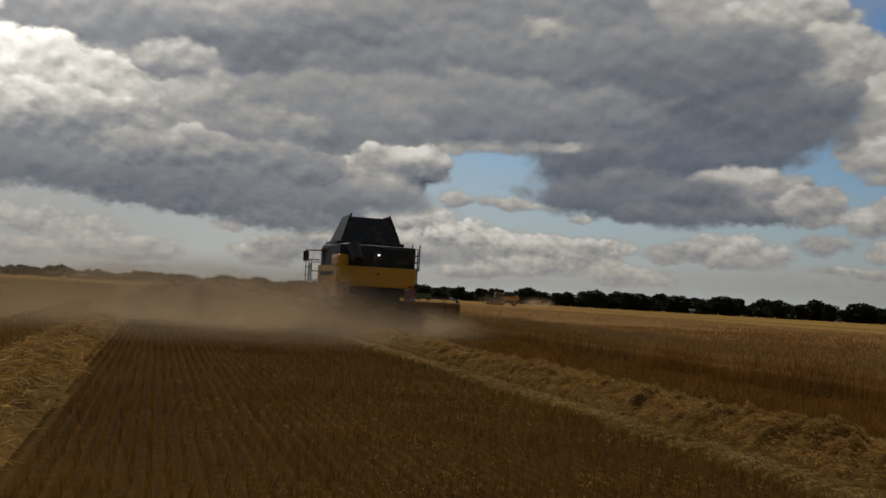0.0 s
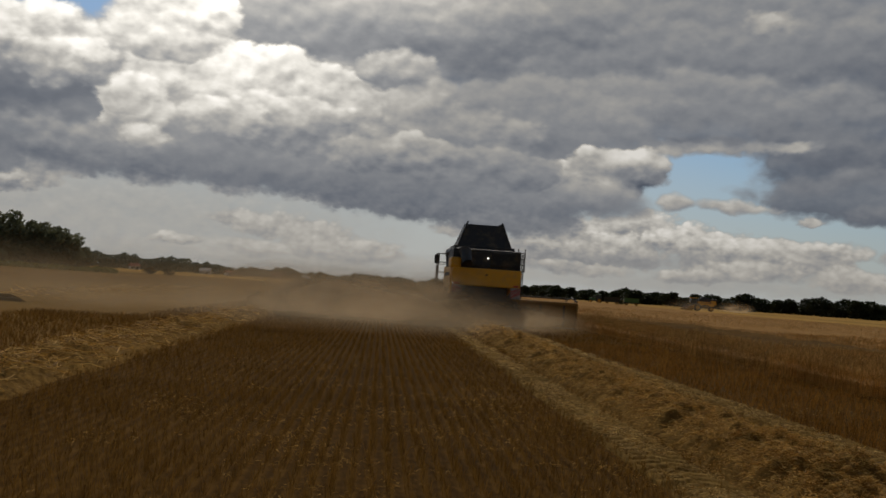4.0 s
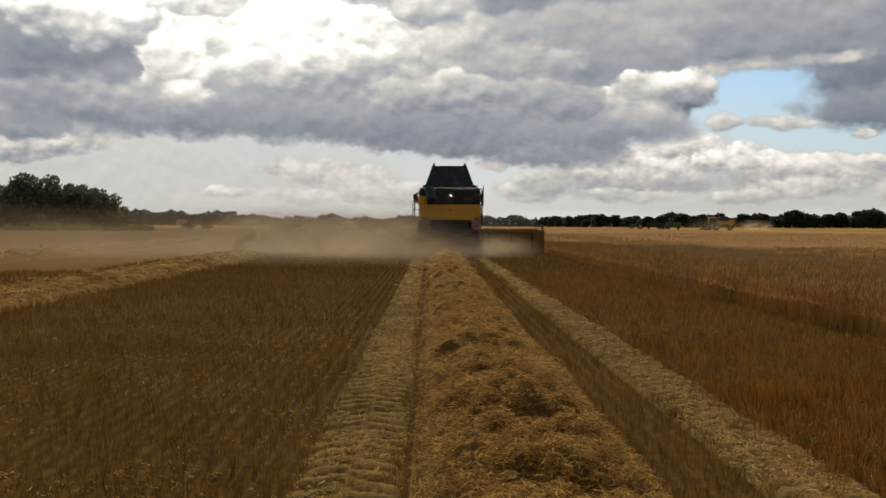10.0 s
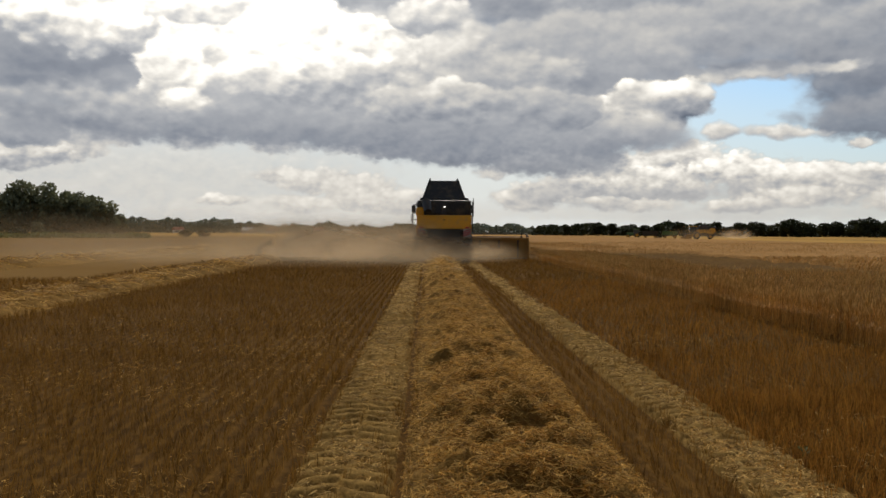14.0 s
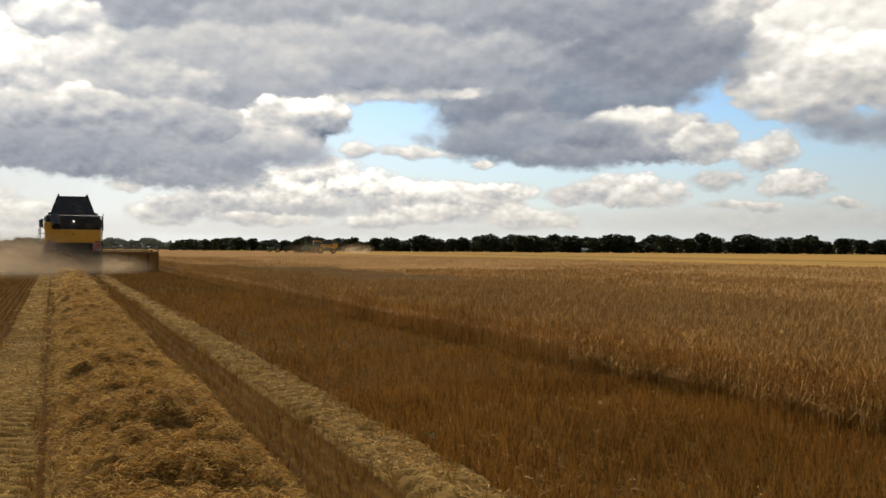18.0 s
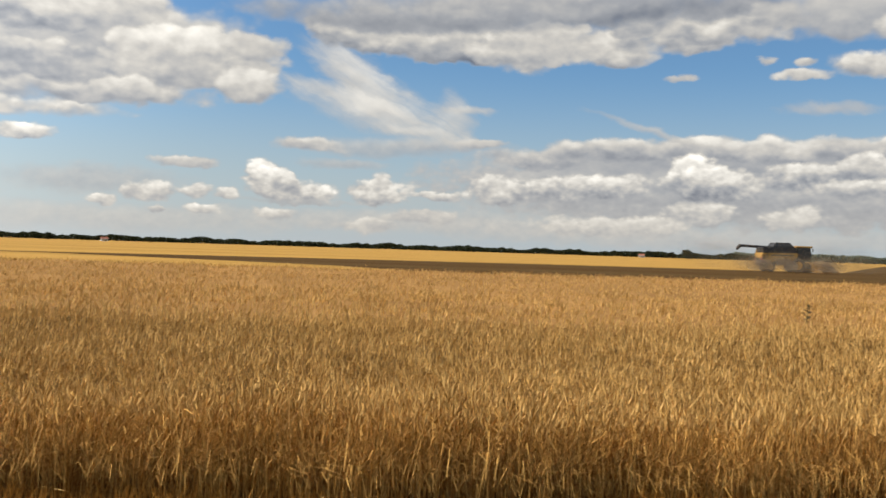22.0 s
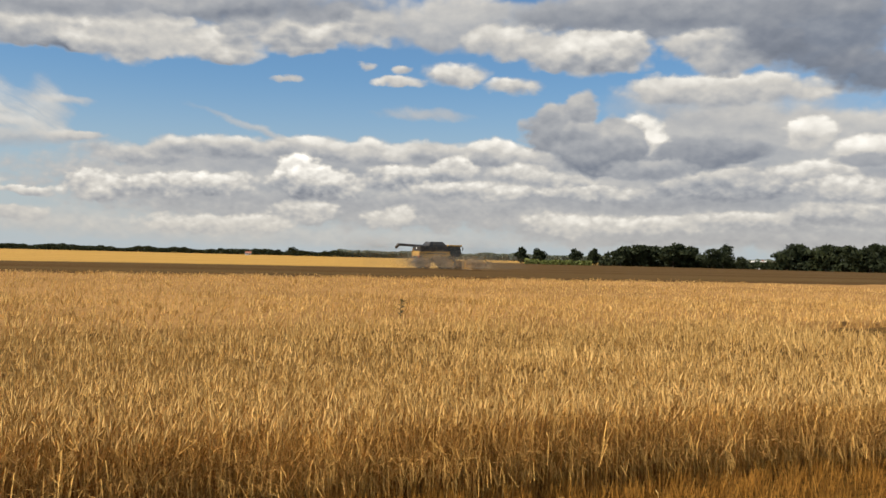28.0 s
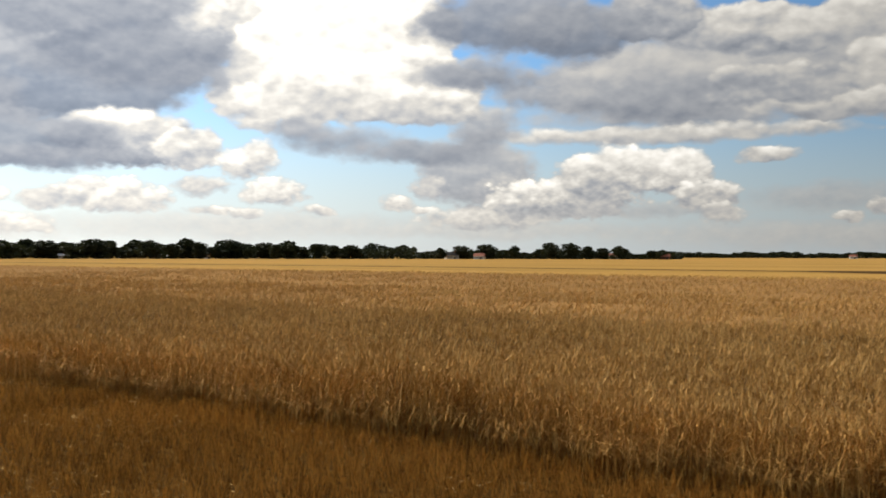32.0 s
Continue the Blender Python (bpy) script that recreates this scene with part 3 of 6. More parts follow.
def solid(name, col, rough=0.5, metal=0.0, wear=0.25, dust=0.25, scale=3.0):
    """Painted or bare hard surface with dust and small wear."""
    m, N, out = material(name)
    b = N.add("ShaderNodeBsdfPrincipled")
    at = N.add("ShaderNodeTexCoord").outputs["Object"]
    n1, n2 = N.noise(at, scale, 5.0, 0.6), N.noise(at, scale * 14, 3.0, 0.6)
    c = N.mix(N.ramp(n2, 0.35, 0.7, 0.0, wear), col, tuple(x * 0.55 for x in col))
    c = N.mix(N.ramp(n1, 0.42, 0.75, 0.0, dust), c, (0.30, 0.22, 0.13))
    N.put(b.inputs["Base Color"], c)
    N.put(b.inputs["Roughness"], N.ramp(n1, 0.3, 0.7, rough, min(1.0, rough + 0.25)))
    b.inputs["Metallic"].default_value = metal
    m.node_tree.links.new(b.outputs[0], out.inputs[0])
    return m


def straw(name, light, dark, glow=0.35, island=True):
    """Dry stalks: each piece its own tone, some light comes through."""
    m, N, out = material(name)
    at = N.add("ShaderNodeTexCoord").outputs["Object"]
    n1 = N.noise(at, 0.55, 3.0, 0.6)
    r = N.add("ShaderNodeNewGeometry").outputs["Random Per Island"] if island else N.noise(at, 18.0, 3.0, 0.7)
    f = N.math("ADD", N.math("MULTIPLY", r, 1.05), N.math("MULTIPLY_ADD", n1, 0.8, -0.45), clamp=True)
    c = N.mix(f, dark, light)
    d = N.add("ShaderNodeBsdfPrincipled")
    N.put(d.inputs["Base Color"], c)
    d.inputs["Roughness"].default_value = 0.65
    d.inputs["Specular IOR Level"].default_value = 0.07
    tr = N.add("ShaderNodeBsdfTranslucent")
    N.put(tr.inputs["Color"], c)
    mx = N.add("ShaderNodeMixShader")
    mx.inputs[0].default_value = glow
    m.node_tree.links.new(d.outputs[0], mx.inputs[1])
    m.node_tree.links.new(tr.outputs[0], mx.inputs[2])
    m.node_tree.links.new(mx.outputs[0], out.inputs[0])
    return m


def earth(name, a, b, stripes=0.0, bump=0.6, gold=None):
    """Field surface: litter and soil, drilled rows along y."""
    m, N, out = material(name)
    at = N.add("ShaderNodeTexCoord").outputs["Object"]
    n1 = N.noise(at, 0.12, 4.0, 0.6)
    n2 = N.noise(at, 6.0, 5.0, 0.65)
    n3 = N.noise(N.vec("MULTIPLY", at, (1.0, 0.25, 1.0)), 30.0, 3.0, 0.7)
    f = N.math("ADD", N.math("MULTIPLY", n2, 0.6), N.math("MULTIPLY", n3, 0.5))
    if stripes:
        sep = N.add("ShaderNodeSeparateXYZ")
        m.node_tree.links.new(at, sep.inputs[0])
        wave = N.math("COSINE", N.math("MULTIPLY", sep.outputs[0], 2 * math.pi / 0.16))
        f = N.math("MULTIPLY_ADD", wave, stripes, f)
    c = N.mix(N.ramp(f, 0.35, 0.75), a, b)
    c = N.mix(N.ramp(n1, 0.35, 0.7, 0.0, 0.35), c, tuple(x * 1.35 for x in b))
    if gold:
        c = N.mix(N.ramp(N.noise(N.vec("MULTIPLY", at, (1.0, 0.12, 1.0)), 0.06, 3.0, 0.6), 0.4, 0.6, 0.2, 0.9), c, gold)
    p = N.add("ShaderNodeBsdfPrincipled")
    N.put(p.inputs["Base Color"], c)
    p.inputs["Roughness"].default_value = 0.95
    p.inputs["Specular IOR Level"].default_value = 0.02
    bp = N.add("ShaderNodeBump")
    bp.inputs["Strength"].default_value = bump
    bp.inputs["Distance"].default_value = 0.06
    N.put(bp.inputs["Height"], f)
    m.node_tree.links.new(bp.outputs[0], p.inputs["Normal"])
    m.node_tree.links.new(p.outputs[0], out.inputs[0])
    return m


def foliage(name, a, b):
    m, N, out = material(name)
    at = N.add("ShaderNodeTexCoord").outputs["Object"]
    r = N.add("ShaderNodeNewGeometry").outputs["Random Per Island"]
    tone = N.add("ShaderNodeObjectInfo").outputs["Random"]
    f = N.math("ADD", N.math("MULTIPLY", r, 0.6), N.math("MULTIPLY", tone, 0.4))
    c = N.mix(f, a, b)
    p = N.add("ShaderNodeBsdfPrincipled")
    N.put(p.inputs["Base Color"], c)
    p.inputs["Roughness"].default_value = 0.7
    p.inputs["Specular IOR Level"].default_value = 0.2
    tr = N.add("ShaderNodeBsdfTranslucent")
    N.put(tr.inputs["Color"], c)
    mx = N.add("ShaderNodeMixShader")
    mx.inputs[0].default_value = 0.25
    m.node_tree.links.new(p.outputs[0], mx.inputs[1])
    m.node_tree.links.new(tr.outputs[0], mx.inputs[2])
    m.node_tree.links.new(mx.outputs[0], out.inputs[0])
    return m


M_GROUND = earth("field_far", (0.23, 0.125, 0.030), (0.37, 0.215, 0.052), 0.0, 0.4, gold=(0.46, 0.260, 0.064))
M_STUBBLE = earth("stubble_soil", (0.040, 0.0185, 0.0035), (0.140, 0.070, 0.014), 0.10)
M_OLDCUT = earth("older_stubble", (0.070, 0.033, 0.008), (0.19, 0.098, 0.024), 0.05, gold=(0.20, 0.110, 0.028))
M_TRACK = earth("crushed_straw_soil", (0.075, 0.041, 0.010), (0.29, 0.172, 0.048))
M_DARKCUT = earth("dark_stubble", (0.040, 0.020, 0.006), (0.085, 0.043, 0.013), gold=(0.105, 0.062, 0.022))
# shade in the gaps between stalks is painted into this dark colour
M_CANOPY_SHADE = earth("crop_under_layer", (0.05, 0.024, 0.007), (0.19, 0.103, 0.029), 0.0, 1.0)
M_CROPFAR = earth("crop_canopy", (0.19, 0.095, 0.028), (0.41, 0.222, 0.075), 0.0, 1.0)
M_EAR = straw("wheat_ear", (0.90, 0.565, 0.195), (0.36, 0.194, 0.048), 0.14)
M_WHEAT = straw("wheat_stalk", (0.84, 0.475, 0.125), (0.19, 0.086, 0.019), 0.10)
M_STUB = straw("stubble_stalk", (0.34, 0.172, 0.034), (0.085, 0.039, 0.007))
M_STUB_NEW = straw("orange_stubble", (0.52, 0.248, 0.045), (0.11, 0.048, 0.008), 0.25)
M_STRAW = straw("loose_straw", (0.86, 0.515, 0.130), (0.17, 0.083, 0.017), 0.2)
M_CHAFF = straw("crushed_straw", (0.92, 0.60, 0.195), (0.12, 0.060, 0.013), 0.2)
M_HEAP = earth("straw_heap", (0.085, 0.044, 0.011), (0.31, 0.174, 0.045), 0.0, 1.0)
M_GRASS = earth("rough_grass", (0.10, 0.11, 0.03), (0.25, 0.22, 0.06))
M_LEAF = foliage("tree_leaves", (0.016, 0.021, 0.008), (0.042, 0.049, 0.016))
# haze before the left grove is put into this paler leaf colour
M_LEAF_HAZED = foliage("pale_tree_leaves", (0.14, 0.15, 0.08), (0.29, 0.285, 0.155))
M_LEAF_BRIGHT = foliage("fresh_leaves", (0.10, 0.115, 0.025), (0.19, 0.19, 0.05))
# aerial haze over the far woods, mixed into a lighter, greyer leaf colour
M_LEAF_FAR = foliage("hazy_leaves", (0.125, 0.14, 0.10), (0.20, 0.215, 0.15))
M_BARK = solid("bark", (0.09, 0.07, 0.05), 0.9)
M_WEED = foliage("weed_leaves", (0.10, 0.07, 0.03), (0.16, 0.12, 0.04))
M_YELLOW = solid("yellow_paint", (0.78, 0.365, 0.010), 0.35, 0.0, 0.2, 0.35)
M_YELLOW_DUSTY = solid("dusty_yellow_paint", (0.46, 0.235, 0.030), 0.7, 0.0, 0.3, 0.7)
M_HEADER = solid("dusty_header_paint", (0.33, 0.155, 0.015), 0.6, 0.0, 0.3, 0.3)
M_BLACK = solid("black_panel", (0.018, 0.018, 0.019), 0.5, 0.0, 0.2, 0.3)
M_DARK = solid("dark_steel", (0.05, 0.048, 0.045), 0.55, 0.6, 0.3, 0.35)
M_STEEL = solid("bare_steel", (0.32, 0.31, 0.29), 0.45, 0.8, 0.3, 0.35)
M_TYRE = solid("tyre_rubber", (0.025, 0.024, 0.023), 0.85, 0.0, 0.2, 0.6)
M_RED = solid("red_paint", (0.50, 0.03, 0.025), 0.45)
M_WHITE = solid("white_paint", (0.75, 0.75, 0.72), 0.45)
M_BOARD = solid("dusty_white_board", (0.40, 0.37, 0.32), 0.7, 0.0, 0.3, 0.7)
M_GLASS_DARK = solid("tinted_cab_glass", (0.02, 0.025, 0.03), 0.08, 0.0, 0.0, 0.2)
M_ROOFTILE = solid("clay_roof", (0.33, 0.12, 0.07), 0.8)
M_PLASTER = solid("house_plaster", (0.70, 0.66, 0.58), 0.8)
M_GREEN = solid("green_paint", (0.05, 0.14, 0.04), 0.4)


def glowing(name, col, strength):
    m, N, out = material(name)
    e = N.add("ShaderNodeEmission")
    e.inputs["Color"].default_value = (*col, 1)
    e.inputs["Strength"].default_value = strength
    m.node_tree.links.new(e.outputs[0], out.inputs[0])
    return m


M_LAMP = glowing("lit_work_lamp", (1.0, 0.96, 0.9), 6.0)


# ---------------------------------------------------------------- mesh helpers
def mesh_of(name, verts, faces, mat, slots=None):
    """A mesh from numpy vertices (n,3) and faces (m,k), all faces with k corners."""
    verts, faces = np.asarray(verts, np.float32), np.asarray(faces, np.int32)
    me = bpy.data.meshes.new(name)
    me.vertices.add(len(verts))
    me.vertices.foreach_set("co", verts.ravel())
    k = faces.shape[1]
    me.loops.add(faces.size)
    me.loops.foreach_set("vertex_index", faces.ravel())
    me.polygons.add(len(faces))
    me.polygons.foreach_set("loop_start", np.arange(0, faces.size, k, dtype=np.int32))
    for m in (mat if isinstance(mat, (list, tuple)) else [mat]):
        me.materials.append(m)
    if slots is not None:
        me.polygons.foreach_set("material_index", np.asarray(slots, np.int32))
    me.update(calc_edges=True)
    return me


def part(name, bm, mat, parent=None, label=""):
    """Links a bmesh as one mesh object under a thing or a part."""
    me = bpy.data.meshes.new(name)
    bm.to_mesh(me)
    bm.free()
    me.materials.append(mat)
    ob = new(name, me)
    ob.parent = parent
    return tagged(ob, label)


def box(bm, x0, x1, y0, y1, z0, z1, bevel=0.0, m=None):
    r = bmesh.ops.create_cube(bm, size=1.0, matrix=Matrix.LocRotScale(
        ((x0 + x1) / 2, (y0 + y1) / 2, (z0 + z1) / 2), None, (x1 - x0, y1 - y0, z1 - z0)))
    vs = r["verts"]
    if bevel:
        es = list({e for v in vs for e in v.link_edges})
        got = bmesh.ops.bevel(bm, geom=es, offset=bevel, segments=2, affect="EDGES", profile=0.6)
        vs = list({v for v in got["verts"]} | {v for v in vs if v.is_valid})
    if m:
        bmesh.ops.transform(bm, matrix=m, verts=[v for v in vs if v.is_valid])
    return vs


def tube(bm, a, b, r, n=8, r2=None):
    a, b = Vector(a), Vector(b)
    d = b - a
    m = Matrix.Translation((a + b) / 2) @ d.to_track_quat("Z", "Y").to_matrix().to_4x4()
    return bmesh.ops.create_cone(bm, cap_ends=True, segments=n, radius1=r, radius2=r if r2 is None else r2, depth=d.length, matrix=m)["verts"]


def prism(bm, outline, axis, lo, hi):
    """A slab with the given outline. axis 'x': outline is (y, z); 'y': (x, z); 'z': (x, y)."""
    def at(p, q):
        return {"x": (q, p[0], p[1]), "y": (p[0], q, p[1]), "z": (p[0], p[1], q)}[axis]
    a = [bm.verts.new(at(p, lo)) for p in outline]
    b = [bm.verts.new(at(p, hi)) for p in outline]
    n = len(outline)
    bm.faces.new(a[::-1])
    bm.faces.new(b)
    for i in range(n):
        bm.faces.new((a[i], a[(i + 1) % n], b[(i + 1) % n], b[i]))
    bmesh.ops.recalc_face_normals(bm, faces=bm.faces[:])
    return a + b


def sheet(name, x0, x1, y0, y1, z, mat, label, nx=2, ny=2):
    """A flat piece of field."""
    xs, ys = np.linspace(x0, x1, nx), np.linspace(y0, y1, ny)
    X, Y = np.meshgrid(xs, ys)
    v = np.c_[X.ravel(), Y.ravel(), np.full(X.size, z)]
    i = np.arange(nx * ny).reshape(ny, nx)
    f = np.c_[i[:-1, :-1].ravel(), i[:-1, 1:].ravel(), i[1:, 1:].ravel(), i[1:, :-1].ravel()]
    return tagged(new(name, mesh_of(name, v, f, mat)), label, "field", kind="structure")


# ---------------------------------------------------------------- ground
EDGE, FAR_EDGE = 6.6, 53.0     # the standing crop lies between these lines
sheet("ground", -4500, 4500, -4500, 4500, -0.012, M_GROUND, "golden stubble land reaching to the horizon", 30, 30)
sheet("ground_fresh_stubble", -8.1, EDGE + 3.0, -25, 240, 0.0, M_STUBBLE, "freshly cut brown stubble in drilled rows", 3, 3)
sheet("ground_older_stubble", -170.0, -8.1, -25, 300, -0.004, M_OLDCUT, "older brown stubble with chaff on it", 3, 3)

# ---------------------------------------------------------------- standing crop
rng = np.random.default_rng(7)


def ribbon(points, width, side):
    """A flat strip through the points; returns vertices and quads."""
    pts = np.array(points, float)
    n = len(pts)
    w = np.linspace(width, width * 0.6, n)[:, None] * np.array(side)[None] / 2
    v = np.concatenate([pts - w, pts + w])
    f = [[i, i + 1, n + i + 1, n + i] for i in range(n - 1)]
    return v, np.array(f)


def ear(base, way, length, r, rings=3):
    """A three-sided spindle for the head of a stalk, as quads (ends doubled)."""
    base, way = np.array(base, float), np.array(way, float)
    way /= np.linalg.norm(way)
    a = np.cross(way, (0.3, 1, 0.2))
    a /= np.linalg.norm(a)
    b = np.cross(way, a)
    prof = {2: (0.25, 0.15), 3: (0.45, 1.0, 0.25)}[rings]
    hts = {2: (0.0, 1.0), 3: (0.0, 0.4, 1.0)}[rings]
    if rings == 2:
        prof, hts = (1.0, 0.3), (0.0, 1.0)
    v = []
    for h, p in zip(hts, prof):
        for k in range(3):
            t = k * 2 * math.pi / 3
            v.append(base + way * length * h + (a * math.cos(t) + b * math.sin(t)) * r * p)
    f = [[j * 3 + k, j * 3 + (k + 1) % 3, j * 3 + 3 + (k + 1) % 3, j * 3 + 3 + k] for j in range(len(hts) - 1) for k in range(3)]
    return np.array(v), np.array(f), 1


def joined(pieces):
    v, f, slot, n = [], [], [], 0
    for pv, pf, *kind in pieces:
        v.append(pv)
        f.append(pf + n)
        slot.append(np.full(len(pf), kind[0] if kind else 0))
        n += len(pv)
    return np.concatenate(v), np.concatenate(f), np.concatenate(slot)


def stalk(kind, seed):
    """One unit-height plant. kind 0: close, 1: middle, 2: far (the top alone)."""
    r = random.Random(seed)
    bend = r.uniform(0.05, 0.28)
    if kind == 0:
        pcs = [ribbon([(0, 0, 0), (0.02, 0, 0.45), (bend * 0.4, 0, 0.86)], 0.0062, (0.3, 0.95, 0)),
               ear((bend * 0.4, 0, 0.86), (0.05 + bend * 1.2, r.uniform(-.15, .15), 0.9), 0.12, 0.0090, 3)]
        for k in range(3):
            z, s = r.uniform(0.25, 0.84), r.choice((-1, 1))
            dx, dy = r.uniform(0.05, 0.16) * s, r.uniform(-0.10, 0.10)
            pcs.append(ribbon([(0, 0, z), (dx, dy, z + r.uniform(0.02, 0.10)), (dx * 1.6, dy * 1.7, z - r.uniform(0.02, 0.16))], 0.010, (0.2, 0.9, 0.3)))
    elif kind == 1:
        pcs = [ribbon([(0, 0, 0.04), (bend * 0.4, 0, 0.86)], 0.0095, (0.3, 0.95, 0)),
               ear((bend * 0.4, 0, 0.84), (0.04 + bend * 0.9, r.uniform(-.15, .15), 0.9), 0.135, 0.0115, 2),
               ribbon([(0, 0, 0.5), (0.14, 0.08, 0.58)], 0.019, (0.2, 0.9, 0.3))]
    else:
        pcs = [ribbon([(0, 0, 0.55), (bend * 0.4, 0, 0.88)], 0.018, (0.3, 0.95, 0)),
               ear((bend * 0.4, 0, 0.82), (0.05 + bend * 0.9, r.uniform(-.2, .2), 0.9), 0.16, 0.018, 2)]
    return joined(pcs)


def scatter(name, templates, xyz, height, lean, mat, heading=None):
    """Copies of the templates at the places xyz, joined into one mesh."""
    n = len(xyz)
    which = rng.integers(0, len(templates), n)
    turn = rng.uniform(0, 2 * math.pi, n) if heading is None else heading
    vs, fs, ss, base = [], [], [], 0
    for k, (tv, tf, slot) in enumerate(templates):
        i = np.nonzero(which == k)[0]
        if not len(i):
            continue
        c, s = np.cos(turn[i])[:, None], np.sin(turn[i])[:, None]
        x = (tv[None, :, 0] * c - tv[None, :, 1] * s)
        y = (tv[None, :, 0] * s + tv[None, :, 1] * c)
        z = np.repeat(tv[None, :, 2], len(i), 0)
        h = height[i][:, None]
        lx, ly = lean[i, 0][:, None], lean[i, 1][:, None]
        v = np.stack([x * h + lx * z * z * h, y * h + ly * z * z * h, z * h * (1 - 0.3 * (lx * lx + ly * ly))], -1) + xyz[i][:, None, :]
        f = tf[None] + (np.arange(len(i)) * len(tv))[:, None, None] + base
        vs.append(v.reshape(-1, 3))
        fs.append(f.reshape(-1, tf.shape[1]))
        ss.append(np.tile(slot, len(i)))
        base += v.shape[0] * v.shape[1]
    return mesh_of(name, np.concatenate(vs), np.concatenate(fs), mat, np.concatenate(ss))


def field_places(x0, x1, y0, y1, per_m2, z=0.0):
    n = int((x1 - x0) * (y1 - y0) * per_m2)
    return np.c_[rng.uniform(x0, x1, n), rng.uniform(y0, y1, n), np.full(n, z)]


def rolling(x, y, s):
    """Slow unevenness of the stand, -1 to 1."""
    return (np.sin(x * 1.3 / s + np.sin(y * 0.7 / s) * 1.5) + np.sin(y * 1.1 / s + 1.7 + np.sin(x * 0.9 / s))) / 2


CROP_H = 0.66


def crop(name, kind, places, label):
    h = CROP_H * (1 + 0.07 * rolling(places[:, 0], places[:, 1], 1.0) + 0.04 * rolling(places[:, 0], places[:, 1], 0.21)) * rng.normal(1.0, 0.075, len(places))
    lean = rng.normal(0, 0.13, (len(places), 2)) + np.array([0.05, -0.05])
    lean[rng.random(len(places)) < 0.05] *= 3.5
    me = scatter(name, [stalk(kind, s) for s in range(5)], places, h, lean, [M_WHEAT, M_EAR])
    return tagged(new(name, me), label, "wheat", kind="stuff")


edge_wave = lambda p: p[:, 0] > EDGE + 0.05 * np.sin(p[:, 1] * 1.7) + 0.05 * np.sin(p[:, 1] * 5.3 + 1)
near = field_places(EDGE - 0.2, EDGE + 0.8, -8, 12, 900)
crop("wheat_at_edge", 0, near[edge_wave(near)], "ripe golden wheat standing along the cut edge")
crop("wheat_near", 0, field_places(EDGE + 0.8, EDGE + 3.2, -8, 11, 330), "ripe golden wheat, dense stand")
crop("wheat_middle", 1, np.concatenate([field_places(EDGE + 3.2, EDGE + 9, -15, 30, 150), field_places(EDGE + 0.8, EDGE + 3.2, 11, 24, 170), field_places(EDGE - 0.05, EDGE + 0.8, 12, 24, 450), field_places(EDGE, EDGE + 3.2, -15, -8, 230), field_places(EDGE, EDGE + 3.2, 24, 60, 120)]),
     "ripe golden wheat, dense stand")
crop("wheat_far", 2, np.concatenate([field_places(EDGE + 9, EDGE + 20, -28, 48, 42), field_places(EDGE + 20, FAR_EDGE, -45, 60, 13),
                                     field_places(EDGE, EDGE + 9, 60, 110, 22), field_places(EDGE + 9, FAR_EDGE, 60, 120, 6)]),
     "ripe golden wheat, dense stand")


def canopy(name, x0, x1, y0, y1, top, step, mat, label, rough):
    """The closed mass of stalks under the heads: an uneven slab with sides."""
    xs, ys = np.arange(x0, x1 + 0.01, step), np.arange(y0, y1 + 0.01, step)
    X, Y = np.meshgrid(xs, ys)
    Z = top + rough * rolling(X, Y, 1.0) + rng.normal(0, rough * 0.7, X.shape)
    Z[0], Z[-1], Z[:, 0], Z[:, -1] = 0.02, 0.02, 0.02, 0.02
    X[:, 0] = X[:, 1] - 0.05
    X[:, -1] = X[:, -2] + 0.05
    i = np.arange(X.size).reshape(X.shape)
    f = np.c_[i[:-1, :-1].ravel(), i[:-1, 1:].ravel(), i[1:, 1:].ravel(), i[1:, :-1].ravel()]
    return tagged(new(name, mesh_of(name, np.c_[X.ravel(), Y.ravel(), Z.ravel()], f, mat)), label, "wheat", kind="stuff")


canopy("wheat_mass_near", EDGE + 0.85, EDGE + 9, -30, 60, 0.47, 0.25, M_CANOPY_SHADE, "stalk mass inside the wheat stand, gap shade painted dark", 0.05)
canopy("wheat_mass_middle", EDGE + 9, FAR_EDGE, -60, 120, 0.52, 0.6, M_CROPFAR, "ripe golden wheat canopy", 0.05)
canopy("wheat_mass_far", EDGE, FAR_EDGE, 60, 330, 0.58, 1.5, M_CROPFAR, "ripe golden wheat canopy, far part", 0.04)
canopy("wheat_mass_side", EDGE + 0.4, FAR_EDGE, -220, -30, 0.57, 2.0, M_CROPFAR, "ripe golden wheat canopy", 0.04)

# dark fresh cut strip beyond the stand, and the next windrow line
def patch(name, outline, z, mat, label):
    """A flat piece of field with the given outline (x, y)."""
    bm = bmesh.new()
    bm.faces.new([bm.verts.new((x, y, z)) for x, y in outline])
    me = bpy.data.meshes.new(name)
    bm.to_mesh(me)
    bm.free()
    me.materials.append(mat)
    return tagged(new(name, me), label, "field", kind="structure")


patch("ground_dark_strip", [(53, -600), (150, -600), (150, -70), (146, -20), (135, 15), (119, 45), (118, 420), (115, 420), (113, 40), (88, 6), (53, -14)], 0.0, M_DARKCUT,
      "dark brown fresh stubble strip beyond the wheat")
patch("ground_dark_field", [(150, -600), (470, -900), (470, -225), (150, -66)], -0.003, M_DARKCUT, "dark brown fresh stubble reaching to the tree clumps")


